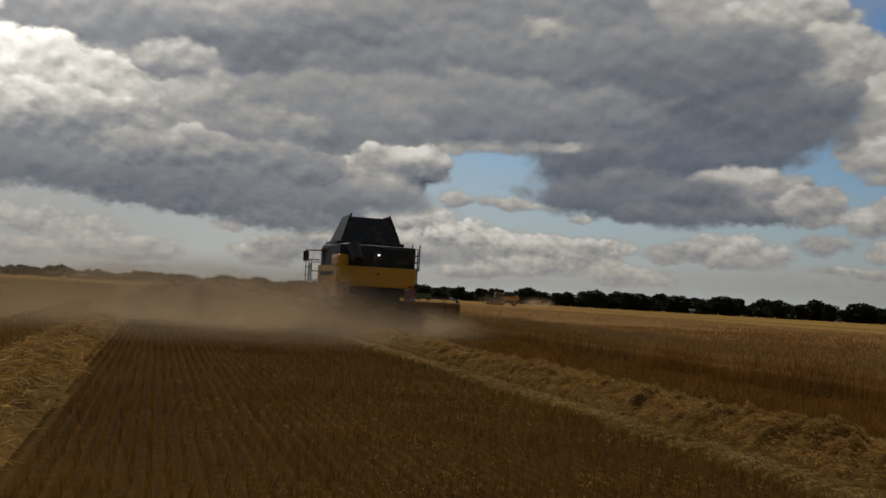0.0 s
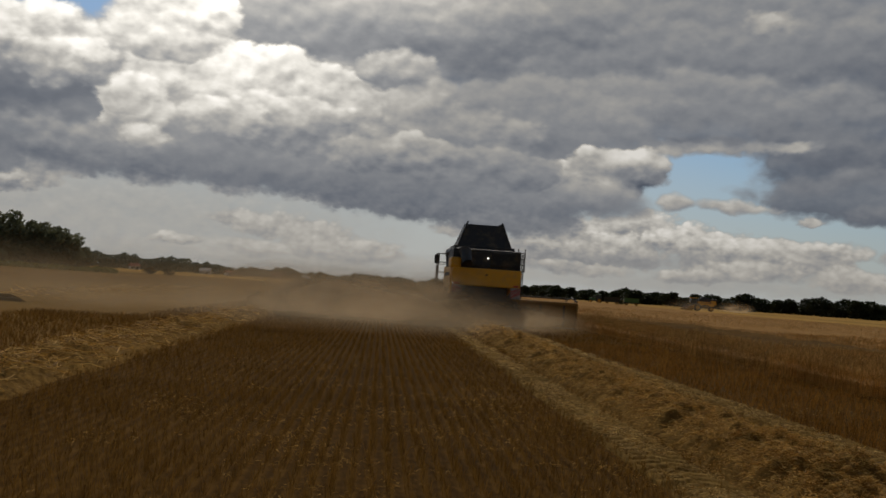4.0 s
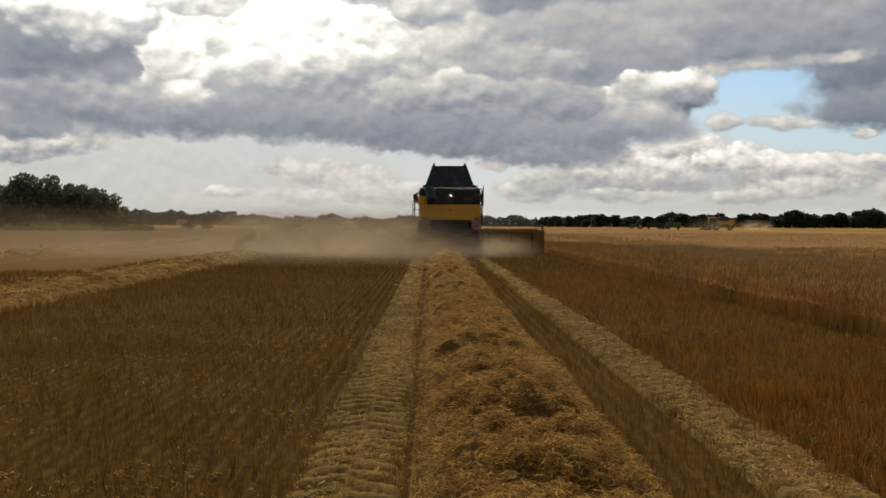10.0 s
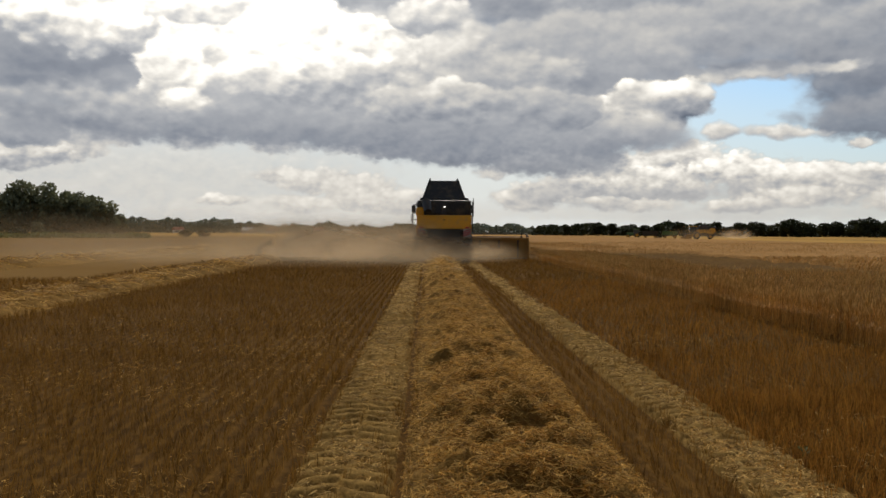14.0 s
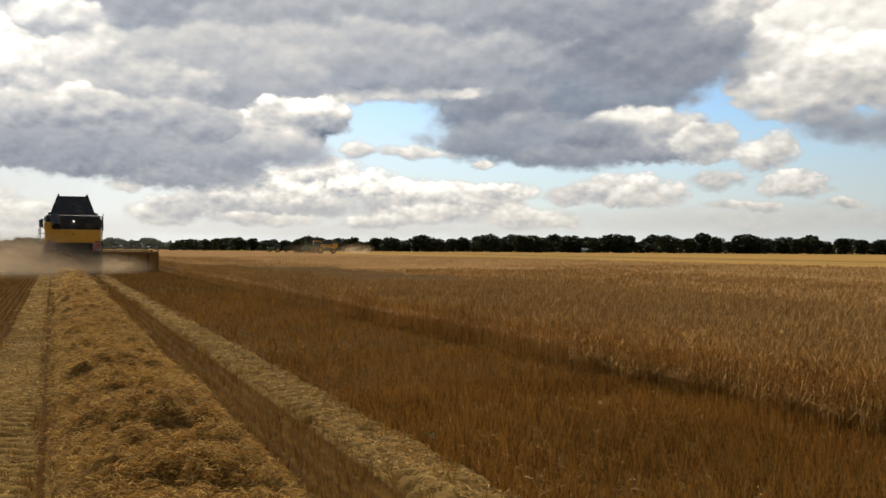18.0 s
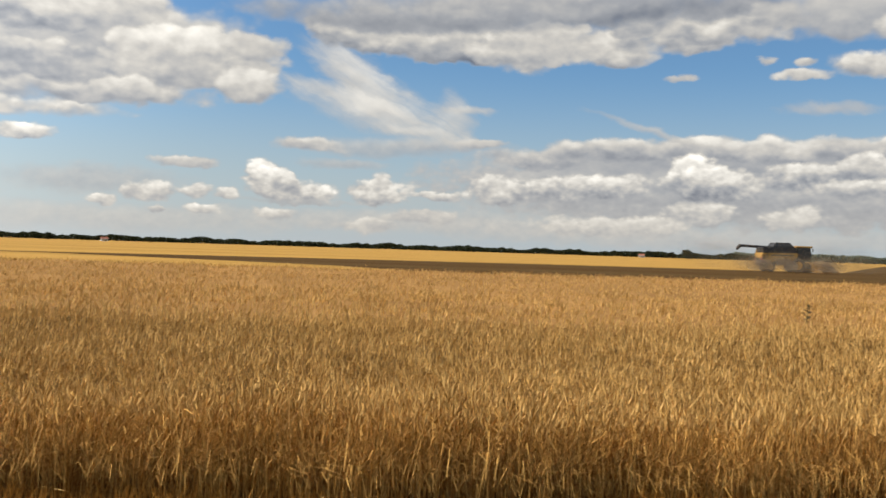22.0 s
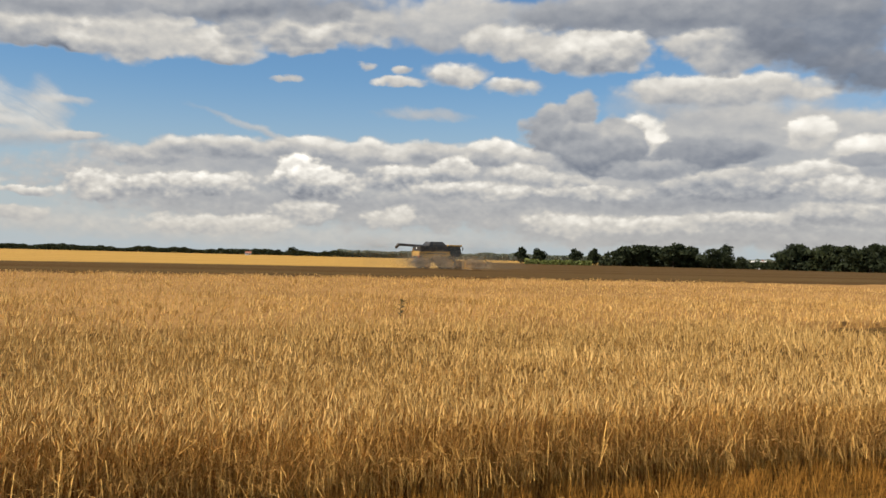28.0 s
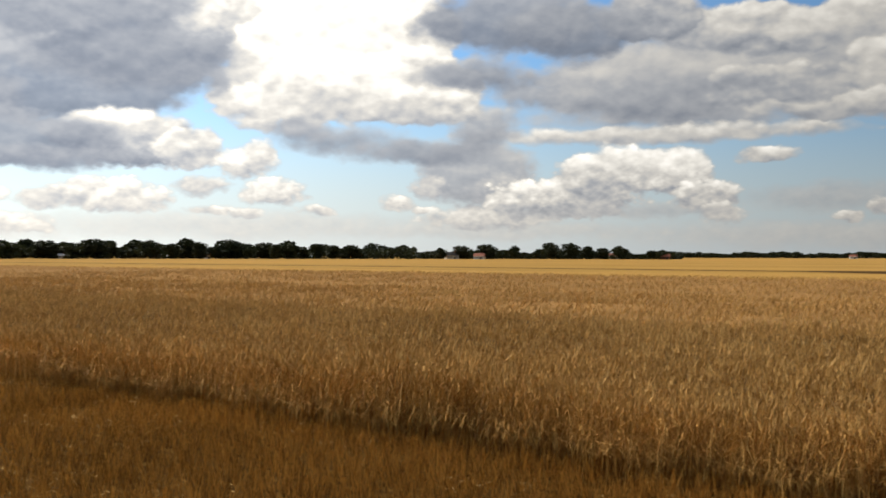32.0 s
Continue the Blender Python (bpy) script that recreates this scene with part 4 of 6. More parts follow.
# ---------------------------------------------------------------- stubble, windrows and wheel tracks
def vnoise(x, y, s, seed):
    """Smooth value noise, 0 to 1, with cells of size s."""
    g = np.random.default_rng(seed).random((64, 64))
    u, v = x / s, y / s
    i, j = np.floor(u).astype(int), np.floor(v).astype(int)
    a, b = u - i, v - j
    a, b = a * a * (3 - 2 * a), b * b * (3 - 2 * b)
    q = lambda m, n: g[m % 64, n % 64]
    return (q(i, j) * (1 - a) + q(i + 1, j) * a) * (1 - b) + (q(i, j + 1) * (1 - a) + q(i + 1, j + 1) * a) * b


ROW = 0.16
TRACKS = ((-0.46, 0.34), (2.52, 0.30))      # centre and half width of the wheel tracks
HEAP_X = 0.76               # centre of the windrow


def tuft(seed, blades, w):
    """Cut stalks of one plant, unit height."""
    r = random.Random(seed)
    pcs = []
    for _ in range(blades):
        x, y = r.uniform(-0.14, 0.14), r.uniform(-0.22, 0.22)
        a = r.uniform(0, 3.14)
        pcs.append(ribbon([(x, y, 0), (x + r.uniform(-0.3, 0.3), y + r.uniform(-0.3, 0.3), r.uniform(0.7, 1.1))], w, (math.cos(a), math.sin(a), 0)))
    return joined(pcs)


def row_places(x0, x1, y0, y1, step):
    """Tufts in drilled rows along y, with gaps."""
    xs = np.arange(math.ceil(x0 / ROW), math.floor(x1 / ROW) + 1) * ROW
    ys = np.arange(y0, y1, step)
    X, Y = np.meshgrid(xs, ys)
    p = np.c_[X.ravel() + rng.normal(0, 0.013, X.size), Y.ravel() + rng.uniform(-step, step, X.size) * 0.6, np.zeros(X.size)]
    return p[rng.random(len(p)) > 0.04 + 0.38 * vnoise(p[:, 0], p[:, 1], 0.30, 61)]


def off_tracks(p):
    for c, half in TRACKS:
        p = p[(np.abs(p[:, 0] - c) > half - 0.10 + 0.14 * vnoise(p[:, 0], p[:, 1], 0.35, 17)) | (rng.random(len(p)) < 0.15)]
    return p[np.abs(p[:, 0] - HEAP_X) > 0.62]


def stubble(name, p, w, blades, label, h=0.115, mat=M_STUB):
    p = off_tracks(p)
    hh = h * rng.normal(1, 0.17, len(p)) * (0.85 + 0.3 * vnoise(p[:, 0], p[:, 1], 1.1, 3))
    lean = rng.normal(0, 0.12, (len(p), 2))
    me = scatter(name, [tuft(s, blades, w) for s in range(6)], p, hh, lean, mat)
    return tagged(new(name, me), label, "stubble", kind="stuff")


stubble("stubble_near", np.concatenate([row_places(-7.9, 2.6, 1.5, 14, 0.06)]), 0.036, 6,
        "short brown wheat stubble in drilled rows")
stubble("stubble_by_crop", np.concatenate([field_places(2.5, EDGE + 0.2, -8, 10.3, 190), row_places(2.6, EDGE, 9.7, 14, 0.06)]), 0.034, 6, "dense orange-brown stubble beside the standing wheat", 0.15, M_STUB_NEW)
stubble("stubble_by_crop", row_places(2.6, EDGE, 14, 34, 0.11), 0.055, 5, "orange-brown stubble beside the standing wheat", 0.13, M_STUB_NEW)
stubble("stubble_middle", row_places(-9, 2.6, 14, 34, 0.11), 0.055, 5, "short brown wheat stubble in drilled rows")
stubble("stubble_far", row_places(-12, EDGE, 34, 70, 0.26), 0.11, 5, "short brown wheat stubble, far part")
stubble("stubble_behind", row_places(-8, 2.5, -14, 1.5, 0.16), 0.07, 5, "short brown wheat stubble in drilled rows")
stubble("stubble_left", row_places(-15, -9.8, 4, 34, 0.16), 0.07, 5, "older brown stubble beside the windrow", 0.13)


def heap_height(x, y, cx, half, top, seed):
    u = np.clip(1 - ((x - cx + 0.16 * (vnoise(x * 0, y, 1.3, seed + 5) - 0.5)) / half) ** 2, 0, 1)
    lumps = 0.25 * vnoise(x, y, 0.7, seed) + 0.75 * vnoise(x * 0.6, y, 0.17, seed + 1) ** 1.3 + 0.45 * vnoise(x, y, 0.085, seed + 2)
    return u ** 0.6 * top * (0.08 + 1.05 * lumps)


def straw_piece(seed):
    r = random.Random(seed)
    b = r.uniform(-0.22, 0.22)
    return ribbon([(-0.5, 0, 0), (0, b, r.uniform(0.0, 0.14)), (0.5, r.uniform(-0.15, 0.15), 0)], 0.042, (0, 0.8, 0.6))


def litter(name, places, lengths, mat, label, tilt=0.35):
    """Loose straws lying at the places."""
    t = [straw_piece(s) for s in range(6)]
    n = len(places)
    which, turn, pit = rng.integers(0, 6, n), rng.uniform(0, 2 * math.pi, n), rng.normal(0, tilt, n)
    vs, fs, base = [], [], 0
    for k, (tv, tf) in enumerate(t):
        i = np.nonzero(which == k)[0]
        c, s, cp, sp = np.cos(turn[i])[:, None], np.sin(turn[i])[:, None], np.cos(pit[i])[:, None], np.sin(pit[i])[:, None]
        L = lengths[i][:, None]
        wide = np.maximum(L, 0.16)
        x0, y0, z0 = tv[None, :, 0] * L, tv[None, :, 1] * wide, tv[None, :, 2] * wide
        x1, z1 = x0 * cp - z0 * sp, x0 * sp + z0 * cp
        v = np.stack([x1 * c - y0 * s, x1 * s + y0 * c, np.maximum(z1, -0.02)], -1) + places[i][:, None, :]
        vs.append(v.reshape(-1, 3))
        fs.append((tf[None] + (np.arange(len(i)) * len(tv))[:, None, None] + base).reshape(-1, 4))
        base += v.shape[0] * v.shape[1]
    return tagged(new(name, mesh_of(name, np.concatenate(vs), np.concatenate(fs), mat)), label, "straw", kind="stuff")


def windrow(name, cx, y0, y1, step, straws, label, half=0.78, top=0.35, seed=40):
    xs, ys = np.arange(cx - half - 0.3, cx + half + 0.31, step), np.arange(y0, y1, step * 1.3)
    X, Y = np.meshgrid(xs, ys)
    Z = heap_height(X, Y, cx, half, top, seed) - 0.01
    i = np.arange(X.size).reshape(X.shape)
    f = np.c_[i[:-1, :-1].ravel(), i[:-1, 1:].ravel(), i[1:, 1:].ravel(), i[1:, :-1].ravel()]
    ob = new(name, mesh_of(name, np.c_[X.ravel(), Y.ravel(), Z.ravel()], f, M_HEAP))
    tagged(ob, label, "straw windrow", group="straw windrows", kind="stuff")
    for k, (a, b, n, lo, hi) in enumerate(straws):
        x = cx + rng.normal(0, 0.50, n) * half
        x = x[np.abs(x - cx) < half * 1.05]
        n = len(x)
        y = a + (b - a) * rng.random(n)
        clump = 0.9 * vnoise(x * 0.6, y, 0.16, seed + 1) + 0.9 * vnoise(x, y, 0.085, seed + 2) + 0.5 * vnoise(x, y, 0.07, seed + 3)
        keep = clump > 0.50 + 0.62 * rng.random(n)
        x, y, n = x[keep], y[keep], int(keep.sum())
        z = heap_height(x, y, cx, half, top, seed) + rng.uniform(0.005, 0.05, n)
        litter("loose_straw", np.c_[x, y, z], rng.uniform(lo, hi, n), M_STRAW, "loose yellow straw lying in a windrow", 0.3)
    return ob


windrow("straw_windrow", HEAP_X, 1.5, 34, 0.042, [(3.0, 10, 42000, 0.03, 0.12), (10, 20, 26000, 0.05, 0.15), (20, 36, 15000, 0.09, 0.24)], "fresh windrow of loose golden straw on the stubble")
windrow("straw_windrow", HEAP_X, -22, 1.6, 0.12, [(-22, 3.5, 5000, 0.10, 0.30)], "fresh windrow of loose golden straw, walked past")
windrow("straw_windrow", HEAP_X, 34, 66, 0.12, [(34, 60, 2500, 0.35, 0.7)], "fresh windrow of loose golden straw, far part")
windrow("straw_windrow", -8.9, -22, 75, 0.12, [(-22, 2, 3500, 0.18, 0.45), (2, 32, 6500, 0.18, 0.45), (32, 70, 2000, 0.4, 0.8)], "older windrow of pale straw on the stubble", 0.8, 0.30, 70)
windrow("straw_windrow", -18.8, 40, 150, 0.35, [(40, 90, 900, 0.5, 1.0)], "older windrow of straw far to the side", 1.0, 0.34, 90)


def wheel_track(cx, half, y0, y1, sx, sy):
    """Crushed straw with the print of tractor lugs pressed into it."""
    xs, ys = np.arange(cx - half - 0.04, cx + half + 0.041, sx), np.arange(y0, y1, sy)
    X, Y = np.meshgrid(xs, ys)
    u = X - cx
    side = np.where(u < 0, 0.0, 0.13)
    ph = ((Y + np.abs(u) * 0.55 + side) / 0.26) % 1.0
    lug = np.clip((0.42 - np.abs(ph - 0.5) * 1.6) * 6, 0, 1) * (np.abs(u) < half) * (0.35 + 0.65 * vnoise(X, Y, 0.5, 8))
    Z = 0.065 - 0.070 * lug + 0.022 * (vnoise(X, Y, 0.11, 4) - 0.5) + 0.014 * (vnoise(X, Y, 0.05, 6) - 0.5)
    ragged = half - 0.12 + 0.13 * vnoise(X, Y, 0.4, 21) + 0.08 * vnoise(X, Y, 0.13, 22)
    Z = Z - np.clip((np.abs(u) - ragged) * 0.9, 0, 0.09)
    Z[:, 0] = Z[:, -1] = -0.03
    i = np.arange(X.size).reshape(X.shape)
    f = np.c_[i[:-1, :-1].ravel(), i[:-1, 1:].ravel(), i[1:, 1:].ravel(), i[1:, :-1].ravel()]
    return tagged(new("wheel_track", mesh_of("wheel_track", np.c_[X.ravel(), Y.ravel(), Z.ravel()], f, M_TRACK)),
                  "pale wheel track of crushed straw with lug prints", "wheel track", kind="structure")


for cx, half in TRACKS:
    wheel_track(cx, half, 1.0, 22, 0.032, 0.034)
    wheel_track(cx, half, 22, 66, 0.10, 0.10)
    wheel_track(cx, half, -22, 1.02, 0.08, 0.08)
    for a, b, n, lo, hi in ((2.5, 9, 13000, 0.02, 0.10), (9, 22, 13000, 0.04, 0.13), (22, 60, 7000, 0.12, 0.30)):
        x, y = cx + rng.normal(0, half * 0.55, n), a + (b - a) * rng.random(n)
        keep = np.abs(x - cx) < half * (0.75 + 0.5 * vnoise(x, y, 0.22, 33))
        x, y, n = x[keep], y[keep], int(keep.sum())
        keep = vnoise(x, y, 0.45, 31) + 0.6 * vnoise(x, y, 0.16, 32) > 0.52 + 0.5 * rng.random(n)
        x, y, n = x[keep], y[keep], int(keep.sum())
        litter("crushed_straw", np.c_[x, y, rng.uniform(0.03, 0.065, n)], rng.uniform(lo, hi, n), M_CHAFF, "pale crushed straw in a wheel track", 0.12)
n = 24000
x, y = rng.uniform(-6.5, -0.85, n), 2.5 + 17 * rng.random(n) ** 1.4
keep = vnoise(x, y, 0.9, 51) + 0.7 * vnoise(x, y, 0.25, 52) > 0.85 + 0.35 * rng.random(n)
x, y, n = x[keep], y[keep], int(keep.sum())
litter("scattered_chaff", np.c_[x, y, rng.uniform(0.004, 0.018, n)], rng.uniform(0.02, 0.07, n),
       M_STRAW, "bits of pale chaff strewn over the stubble", 0.2)

n = 9000
x, y = rng.uniform(2.9, EDGE - 0.1, n), -6 + 22 * rng.random(n)
keep = vnoise(x, y, 0.8, 53) + 0.6 * vnoise(x, y, 0.2, 54) > 0.80 + 0.45 * rng.random(n)
x, y, n = x[keep], y[keep], int(keep.sum())
litter("scattered_chaff", np.c_[x, y, rng.uniform(0.02, 0.11, n)], rng.uniform(0.03, 0.12, n),
       M_CHAFF, "bits of pale straw caught in the stubble", 0.5)

# ---------------------------------------------------------------- trees, woods and far houses
def leaf_cloud(rs, n, size, rx, rz, z0, lobes):
    """Many small leaf clumps round several lobes: an uneven crown with gaps."""
    ang = rs.uniform(0, 6.28, lobes)
    hh = rs.random(lobes)
    out = rx * (0.25 + 0.45 * np.sin(np.pi * (0.12 + 0.78 * hh))) * rs.uniform(0.3, 1.0, lobes)
    c = np.stack([np.cos(ang) * out, np.sin(ang) * out, z0 + rz * (0.18 + 1.5 * hh)], -1)
    rad = rs.uniform(0.34, 0.56, lobes)[:, None] * np.array([rx, rx, rz * 0.8])
    k = rs.integers(0, lobes, n)
    d = rs.normal(0, 1, (n, 3))
    d /= np.linalg.norm(d, axis=1)[:, None]
    p = c[k] + d * rad[k] * rs.uniform(0.35, 1.0, n)[:, None] ** 0.5
    p[:, 2] = np.maximum(p[:, 2], z0 * 0.4 + rs.uniform(0, 0.6, n))
    a, b = rs.normal(0, 1, (n, 3)), rs.normal(0, 1, (n, 3))
    a = a / np.linalg.norm(a, axis=1)[:, None] * size * rs.uniform(0.6, 1.3, n)[:, None]
    b = b / np.linalg.norm(b, axis=1)[:, None] * size * rs.uniform(0.6, 1.3, n)[:, None]
    v = np.stack([p - a, p - b * 0.8, p + a, p + b * 0.8], 1).reshape(-1, 3)
    return v, np.arange(4 * n).reshape(n, 4), c


def tree(h, w, seed, mat, label, n=1300, size=0.66, low=0.03):
    rs = np.random.default_rng(seed)
    root = tagged(new("tree"), label, "tree")
    z0 = h * low
    v, f, lobes = leaf_cloud(rs, n, size, w * 0.55, h * 0.46, z0, 14)
    v[:, 2] *= h / v[:, 2].max()
    ob = new("crown", mesh_of("crown", v, f, mat))
    ob.parent = root
    bm = bmesh.new()
    tube(bm, (0, 0, -0.1), (0.05, 0, h * 0.55), 0.30, 8, 0.14)
    for c in lobes[:6]:
        tube(bm, (0, 0, h * 0.3), (c[0] * 0.8, c[1] * 0.8, min(c[2], h * 0.85)), 0.12, 5, 0.04)
    part("trunk", bm, M_BARK, root)
    return root


def at(az, d):
    return d * math.sin(radians(az)), d * math.cos(radians(az))


ta = random.Random(5)
TREES = [tree(9, 10, 11, M_LEAF, "dark green broadleaf tree with a round crown"),
         tree(10.5, 8, 12, M_LEAF, "tall dark green broadleaf tree"),
         tree(7.5, 11, 13, M_LEAF, "low spreading dark green tree"),
         tree(10, 12, 14, M_LEAF, "large dark green broadleaf tree"),
         tree(8.5, 7, 15, M_LEAF, "slim dark green tree")]
POPLARS = [tree(14, 9, 21, M_LEAF_HAZED, "tall green poplar at the field edge, paled by painted haze", 1900, 0.56),
           tree(13, 8, 22, M_LEAF_HAZED, "tall green broadleaf tree at the field edge, paled by painted haze", 1900, 0.56)]
BUSH = tree(2.6, 5, 31, M_LEAF, "low dark green bush", 260, 0.35, 0.02)
used = set()


def plant(kind, az, d, s=1.0, group="trees round the fields", wide=1.0):
    """Stands a tree at an azimuth and distance; the first of each kind is moved there, the rest are copies."""
    x, y = at(az, d)
    m = Matrix.LocRotScale((x, y, 0), Euler((0, 0, ta.uniform(0, 6.28))), (s * wide, s * wide, s * ta.uniform(0.92, 1.08)))
    if kind.name in used:
        ob = copy_thing(kind, m)
    else:
        used.add(kind.name)
        ob = kind
        ob.matrix_basis = m
    return tagged(ob, group=group)


# the long hedge ahead and to the side: rounded trees, close together
az = 8.0
while az < 46:
    plant(ta.choice(TREES), az, ta.uniform(495, 540), ta.uniform(0.85, 1.30) * min(1.18, 0.60 + (az - 8) * 0.034), wide=1.15)
    az += ta.uniform(0.6, 1.0)
for az, s, w in ((46.2, .95, 1.1), (47.2, 1.0, 1.2), (48.3, .9, 1.1), (50.4, .8, .9), (51.5, 1.0, 1.0), (52.9, 1.0, 1.1), (54.6, .9, .9), (56.0, .8, 1.0),
                 (56.9, 1.0, 1.1), (57.9, 1.05, 1.1), (58.8, .95, 1.0), (59.6, .8, .9), (60.7, .95, .8), (62.3, .65, 1.1), (63.0, .6, 1.0)):
    plant(ta.choice(TREES[:4]), az, ta.uniform(545, 575), s * 1.2, wide=w * 0.98)
# solitary trees and dark clumps across the wheat
for az, d, s, w in ((70.1, 900, .95, 1.6), (75.3, 900, .75, .8), (118.6, 470, .80, .7), (119.6, 470, .72, .9), (121.7, 470, .82, .7), (122.7, 470, .85, .6),
                    (124.2, 480, .95, 1.1), (125.2, 480, 1.1, 1.2), (126.1, 485, 1.1, 1.2), (127.1, 480, 1.1, 1.2), (128.0, 485, 1.0, 1.1), (129.0, 480, .9, 1.0),
                    (129.8, 480, 1.0, .7), (130.9, 480, .5, 1.0), (133.1, 470, 1.0, 1.0), (134.0, 470, 1.15, 1.1), (135.1, 465, 1.15, 1.1), (136.2, 465, 1.2, 1.2),
                    (137.3, 460, 1.25, 1.2), (138.6, 460, 1.3, 1.2), (105.5, 1000, 1.3, 1.1), (104.6, 1000, 1.0, 1.3), (103.4, 1000, .9, 1.3)):
    plant(ta.choice(TREES[:4]), az, d, s * (1.5 if d < 600 else 1.0), wide=w * 0.85)
# tall grove to the left of the harvester's line
for az, d, s in ((-24.6, 262, .90), (-23.4, 270, .96), (-22.4, 262, 1.02), (-21.5, 266, 1.0), (-20.6, 262, 1.04), (-19.8, 264, .99), (-25.6, 262, .95), (-19.3, 266, .9)):
    plant(POPLARS[ta.randrange(2)], az, d, s)
for az, d, s in ((-18.5, 262, .82), (-17.9, 264, .72), (-17.2, 268, .5), (-25.2, 250, .7), (-23.9, 252, .5), (-26.6, 255, .95), (-21.3, 252, .3)):
    plant(POPLARS[ta.randrange(2)], az, d, s, wide=1.4)
for az, d, s in ((-13.6, 275, .8), (-12.6, 276, .9), (13.2, 330, .8), (60.2, 560, 1.5), (120.6, 470, 1.1), (123.2, 465, 1.2), (-19.8, 255, 1.2), (-22.3, 250, 1.3)):
    plant(BUSH, az, d, s, "bushes round the fields")


def wood(name, az0, az1, d, h, label, mat, step=0.10, waves=1.0):
    """A far belt of trees: uneven leaf clumps, too many to count."""
    rs = np.random.default_rng(int(abs(az0) * 7 + d))
    n = int((az1 - az0) / step * 42)
    a = rs.uniform(az0, az1, n)
    prof = h * (0.66 + waves * (0.20 * np.sin(a * 2.1 + 1) * np.sin(a * 0.83) + 0.08 * np.sin(a * 6.7 + 2 * np.sin(a * 3.1))))
    z = prof * rs.uniform(0.0, 1.0, n) ** 0.7
    dd = d + rs.uniform(-15, 15, n)
    p = np.stack([dd * np.sin(np.radians(a)), dd * np.cos(np.radians(a)), z], -1)
    size = d * math.radians(step) * 1.2
    u, w = rs.normal(0, 1, (n, 3)), rs.normal(0, 1, (n, 3))
    u = u / np.linalg.norm(u, axis=1)[:, None] * size
    w = w / np.linalg.norm(w, axis=1)[:, None] * size * 0.8
    v = np.stack([p - u, p - w, p + u, p + w], 1).reshape(-1, 3)
    v[:, 2] = np.maximum(v[:, 2], -0.05)
    return tagged(new(name, mesh_of(name, v, np.arange(4 * n).reshape(n, 4), mat)), label, "woodland", kind="stuff")


wood("hedge", 6, 49, 548, 8.6, "dark green hedge and undergrowth below the trees", M_LEAF, 0.08)
wood("hedge", 49, 64, 590, 5.6, "dark green hedge beside the farm", M_LEAF, 0.08)
wood("hedge", 123, 142, 500, 4.6, "dark green hedge between clumps of trees", M_LEAF, 0.08)
wood("far_wood", -32, 3, 760, 9.5, "hazy grey-green wood on the horizon, haze in its colour", M_LEAF_FAR, 0.07)
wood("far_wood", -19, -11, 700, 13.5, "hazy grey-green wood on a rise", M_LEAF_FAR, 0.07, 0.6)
wood("far_wood", 2, 9, 640, 8.0, "grey-green wood on the horizon, haze in its colour", M_LEAF_FAR, 0.07)
wood("far_wood", 62, 112, 1250, 8.5, "thin dark wood along the horizon", M_LEAF, 0.05)
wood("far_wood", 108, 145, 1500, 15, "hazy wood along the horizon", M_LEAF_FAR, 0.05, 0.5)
wood("bright_shrubs", 118.8, 122.6, 455, 3.0, "bright green shrubs below the solitary trees", M_LEAF_BRIGHT, 0.07)
wood("field_margin", -26.5, -15.5, 235, 1.1, "rough yellow-green grass along the grove", M_LEAF_BRIGHT, 0.09)
x0, y0 = at(-21, 225)
sheet("ground_grass_margin", x0 - 60, x0 + 14, y0 - 40, y0 + 30, -0.006, M_GRASS, "rough yellow-green grass margin", 3, 3)


def house(az, d, w, h, turn, wall, roof, label):
    """Small far house: walls, pitched roof, chimney, windows and a door."""
    root = tagged(new("house"), label, "house", group="far houses")
    x, y = at(az, d)
    w, h = w * 0.55, h * 0.62
    root.matrix_basis = pose(x, y, 0, 0, 0, -az + turn)
    bm = bmesh.new(); box(bm, -w / 2, w / 2, -w * 0.3, w * 0.3, -0.1, h, 0.02); part("wall", bm, wall, root)
    bm = bmesh.new(); prism(bm, [(-w * 0.36, h), (0, h + w * 0.30), (w * 0.36, h)], "x", -w * 0.54, w * 0.54); r = part("roof", bm, roof, root)
    bm = bmesh.new(); box(bm, w * 0.2, w * 0.2 + 0.7, -0.3, 0.3, h + w * 0.2, h + w * 0.38); part("chimney", bm, M_ROOFTILE, r)
    for k in (-0.34, -0.1, 0.34):
        bm = bmesh.new(); box(bm, w * k - 0.5, w * k + 0.5, -w * 0.3 - 0.06, -w * 0.3 + 0.05, h * 0.4, h * 0.8); part("window", bm, M_GLASS_DARK, root)
    bm = bmesh.new(); box(bm, w * 0.1, w * 0.1 + 1.0, -w * 0.3 - 0.06, -w * 0.3 + 0.05, -0.1, h * 0.72); part("door", bm, M_DARK, root)


house(-14.0, 640, 11, 3.2, 20, M_PLASTER, M_ROOFTILE, "pale far house with a red tiled roof at the wood")
house(-10.2, 640, 12, 3.0, -10, M_PLASTER, M_PLASTER, "pale far farm building at the wood")
house(-8.9, 650, 9, 3.0, 30, M_WHITE, M_ROOFTILE, "white far house at the wood")
house(-6.2, 650, 12, 3.2, 0, M_ROOFTILE, M_ROOFTILE, "red brick far house at the wood")
house(-4.6, 655, 9, 3.0, 15, M_WHITE, M_PLASTER, "white far house at the wood")
house(29.5, 530, 6, 2.4, 10, M_WHITE, M_WHITE, "small white hut under the hedge trees")
house(37.2, 532, 6, 2.6, -20, M_WHITE, M_ROOFTILE, "small white house among the hedge trees")
house(51.0, 560, 13, 3.0, 15, M_PLASTER, M_DARK, "grey-roofed farmhouse among trees")
house(52.6, 545, 10, 2.6, -15, M_WHITE, M_ROOFTILE, "white farm building before the trees")
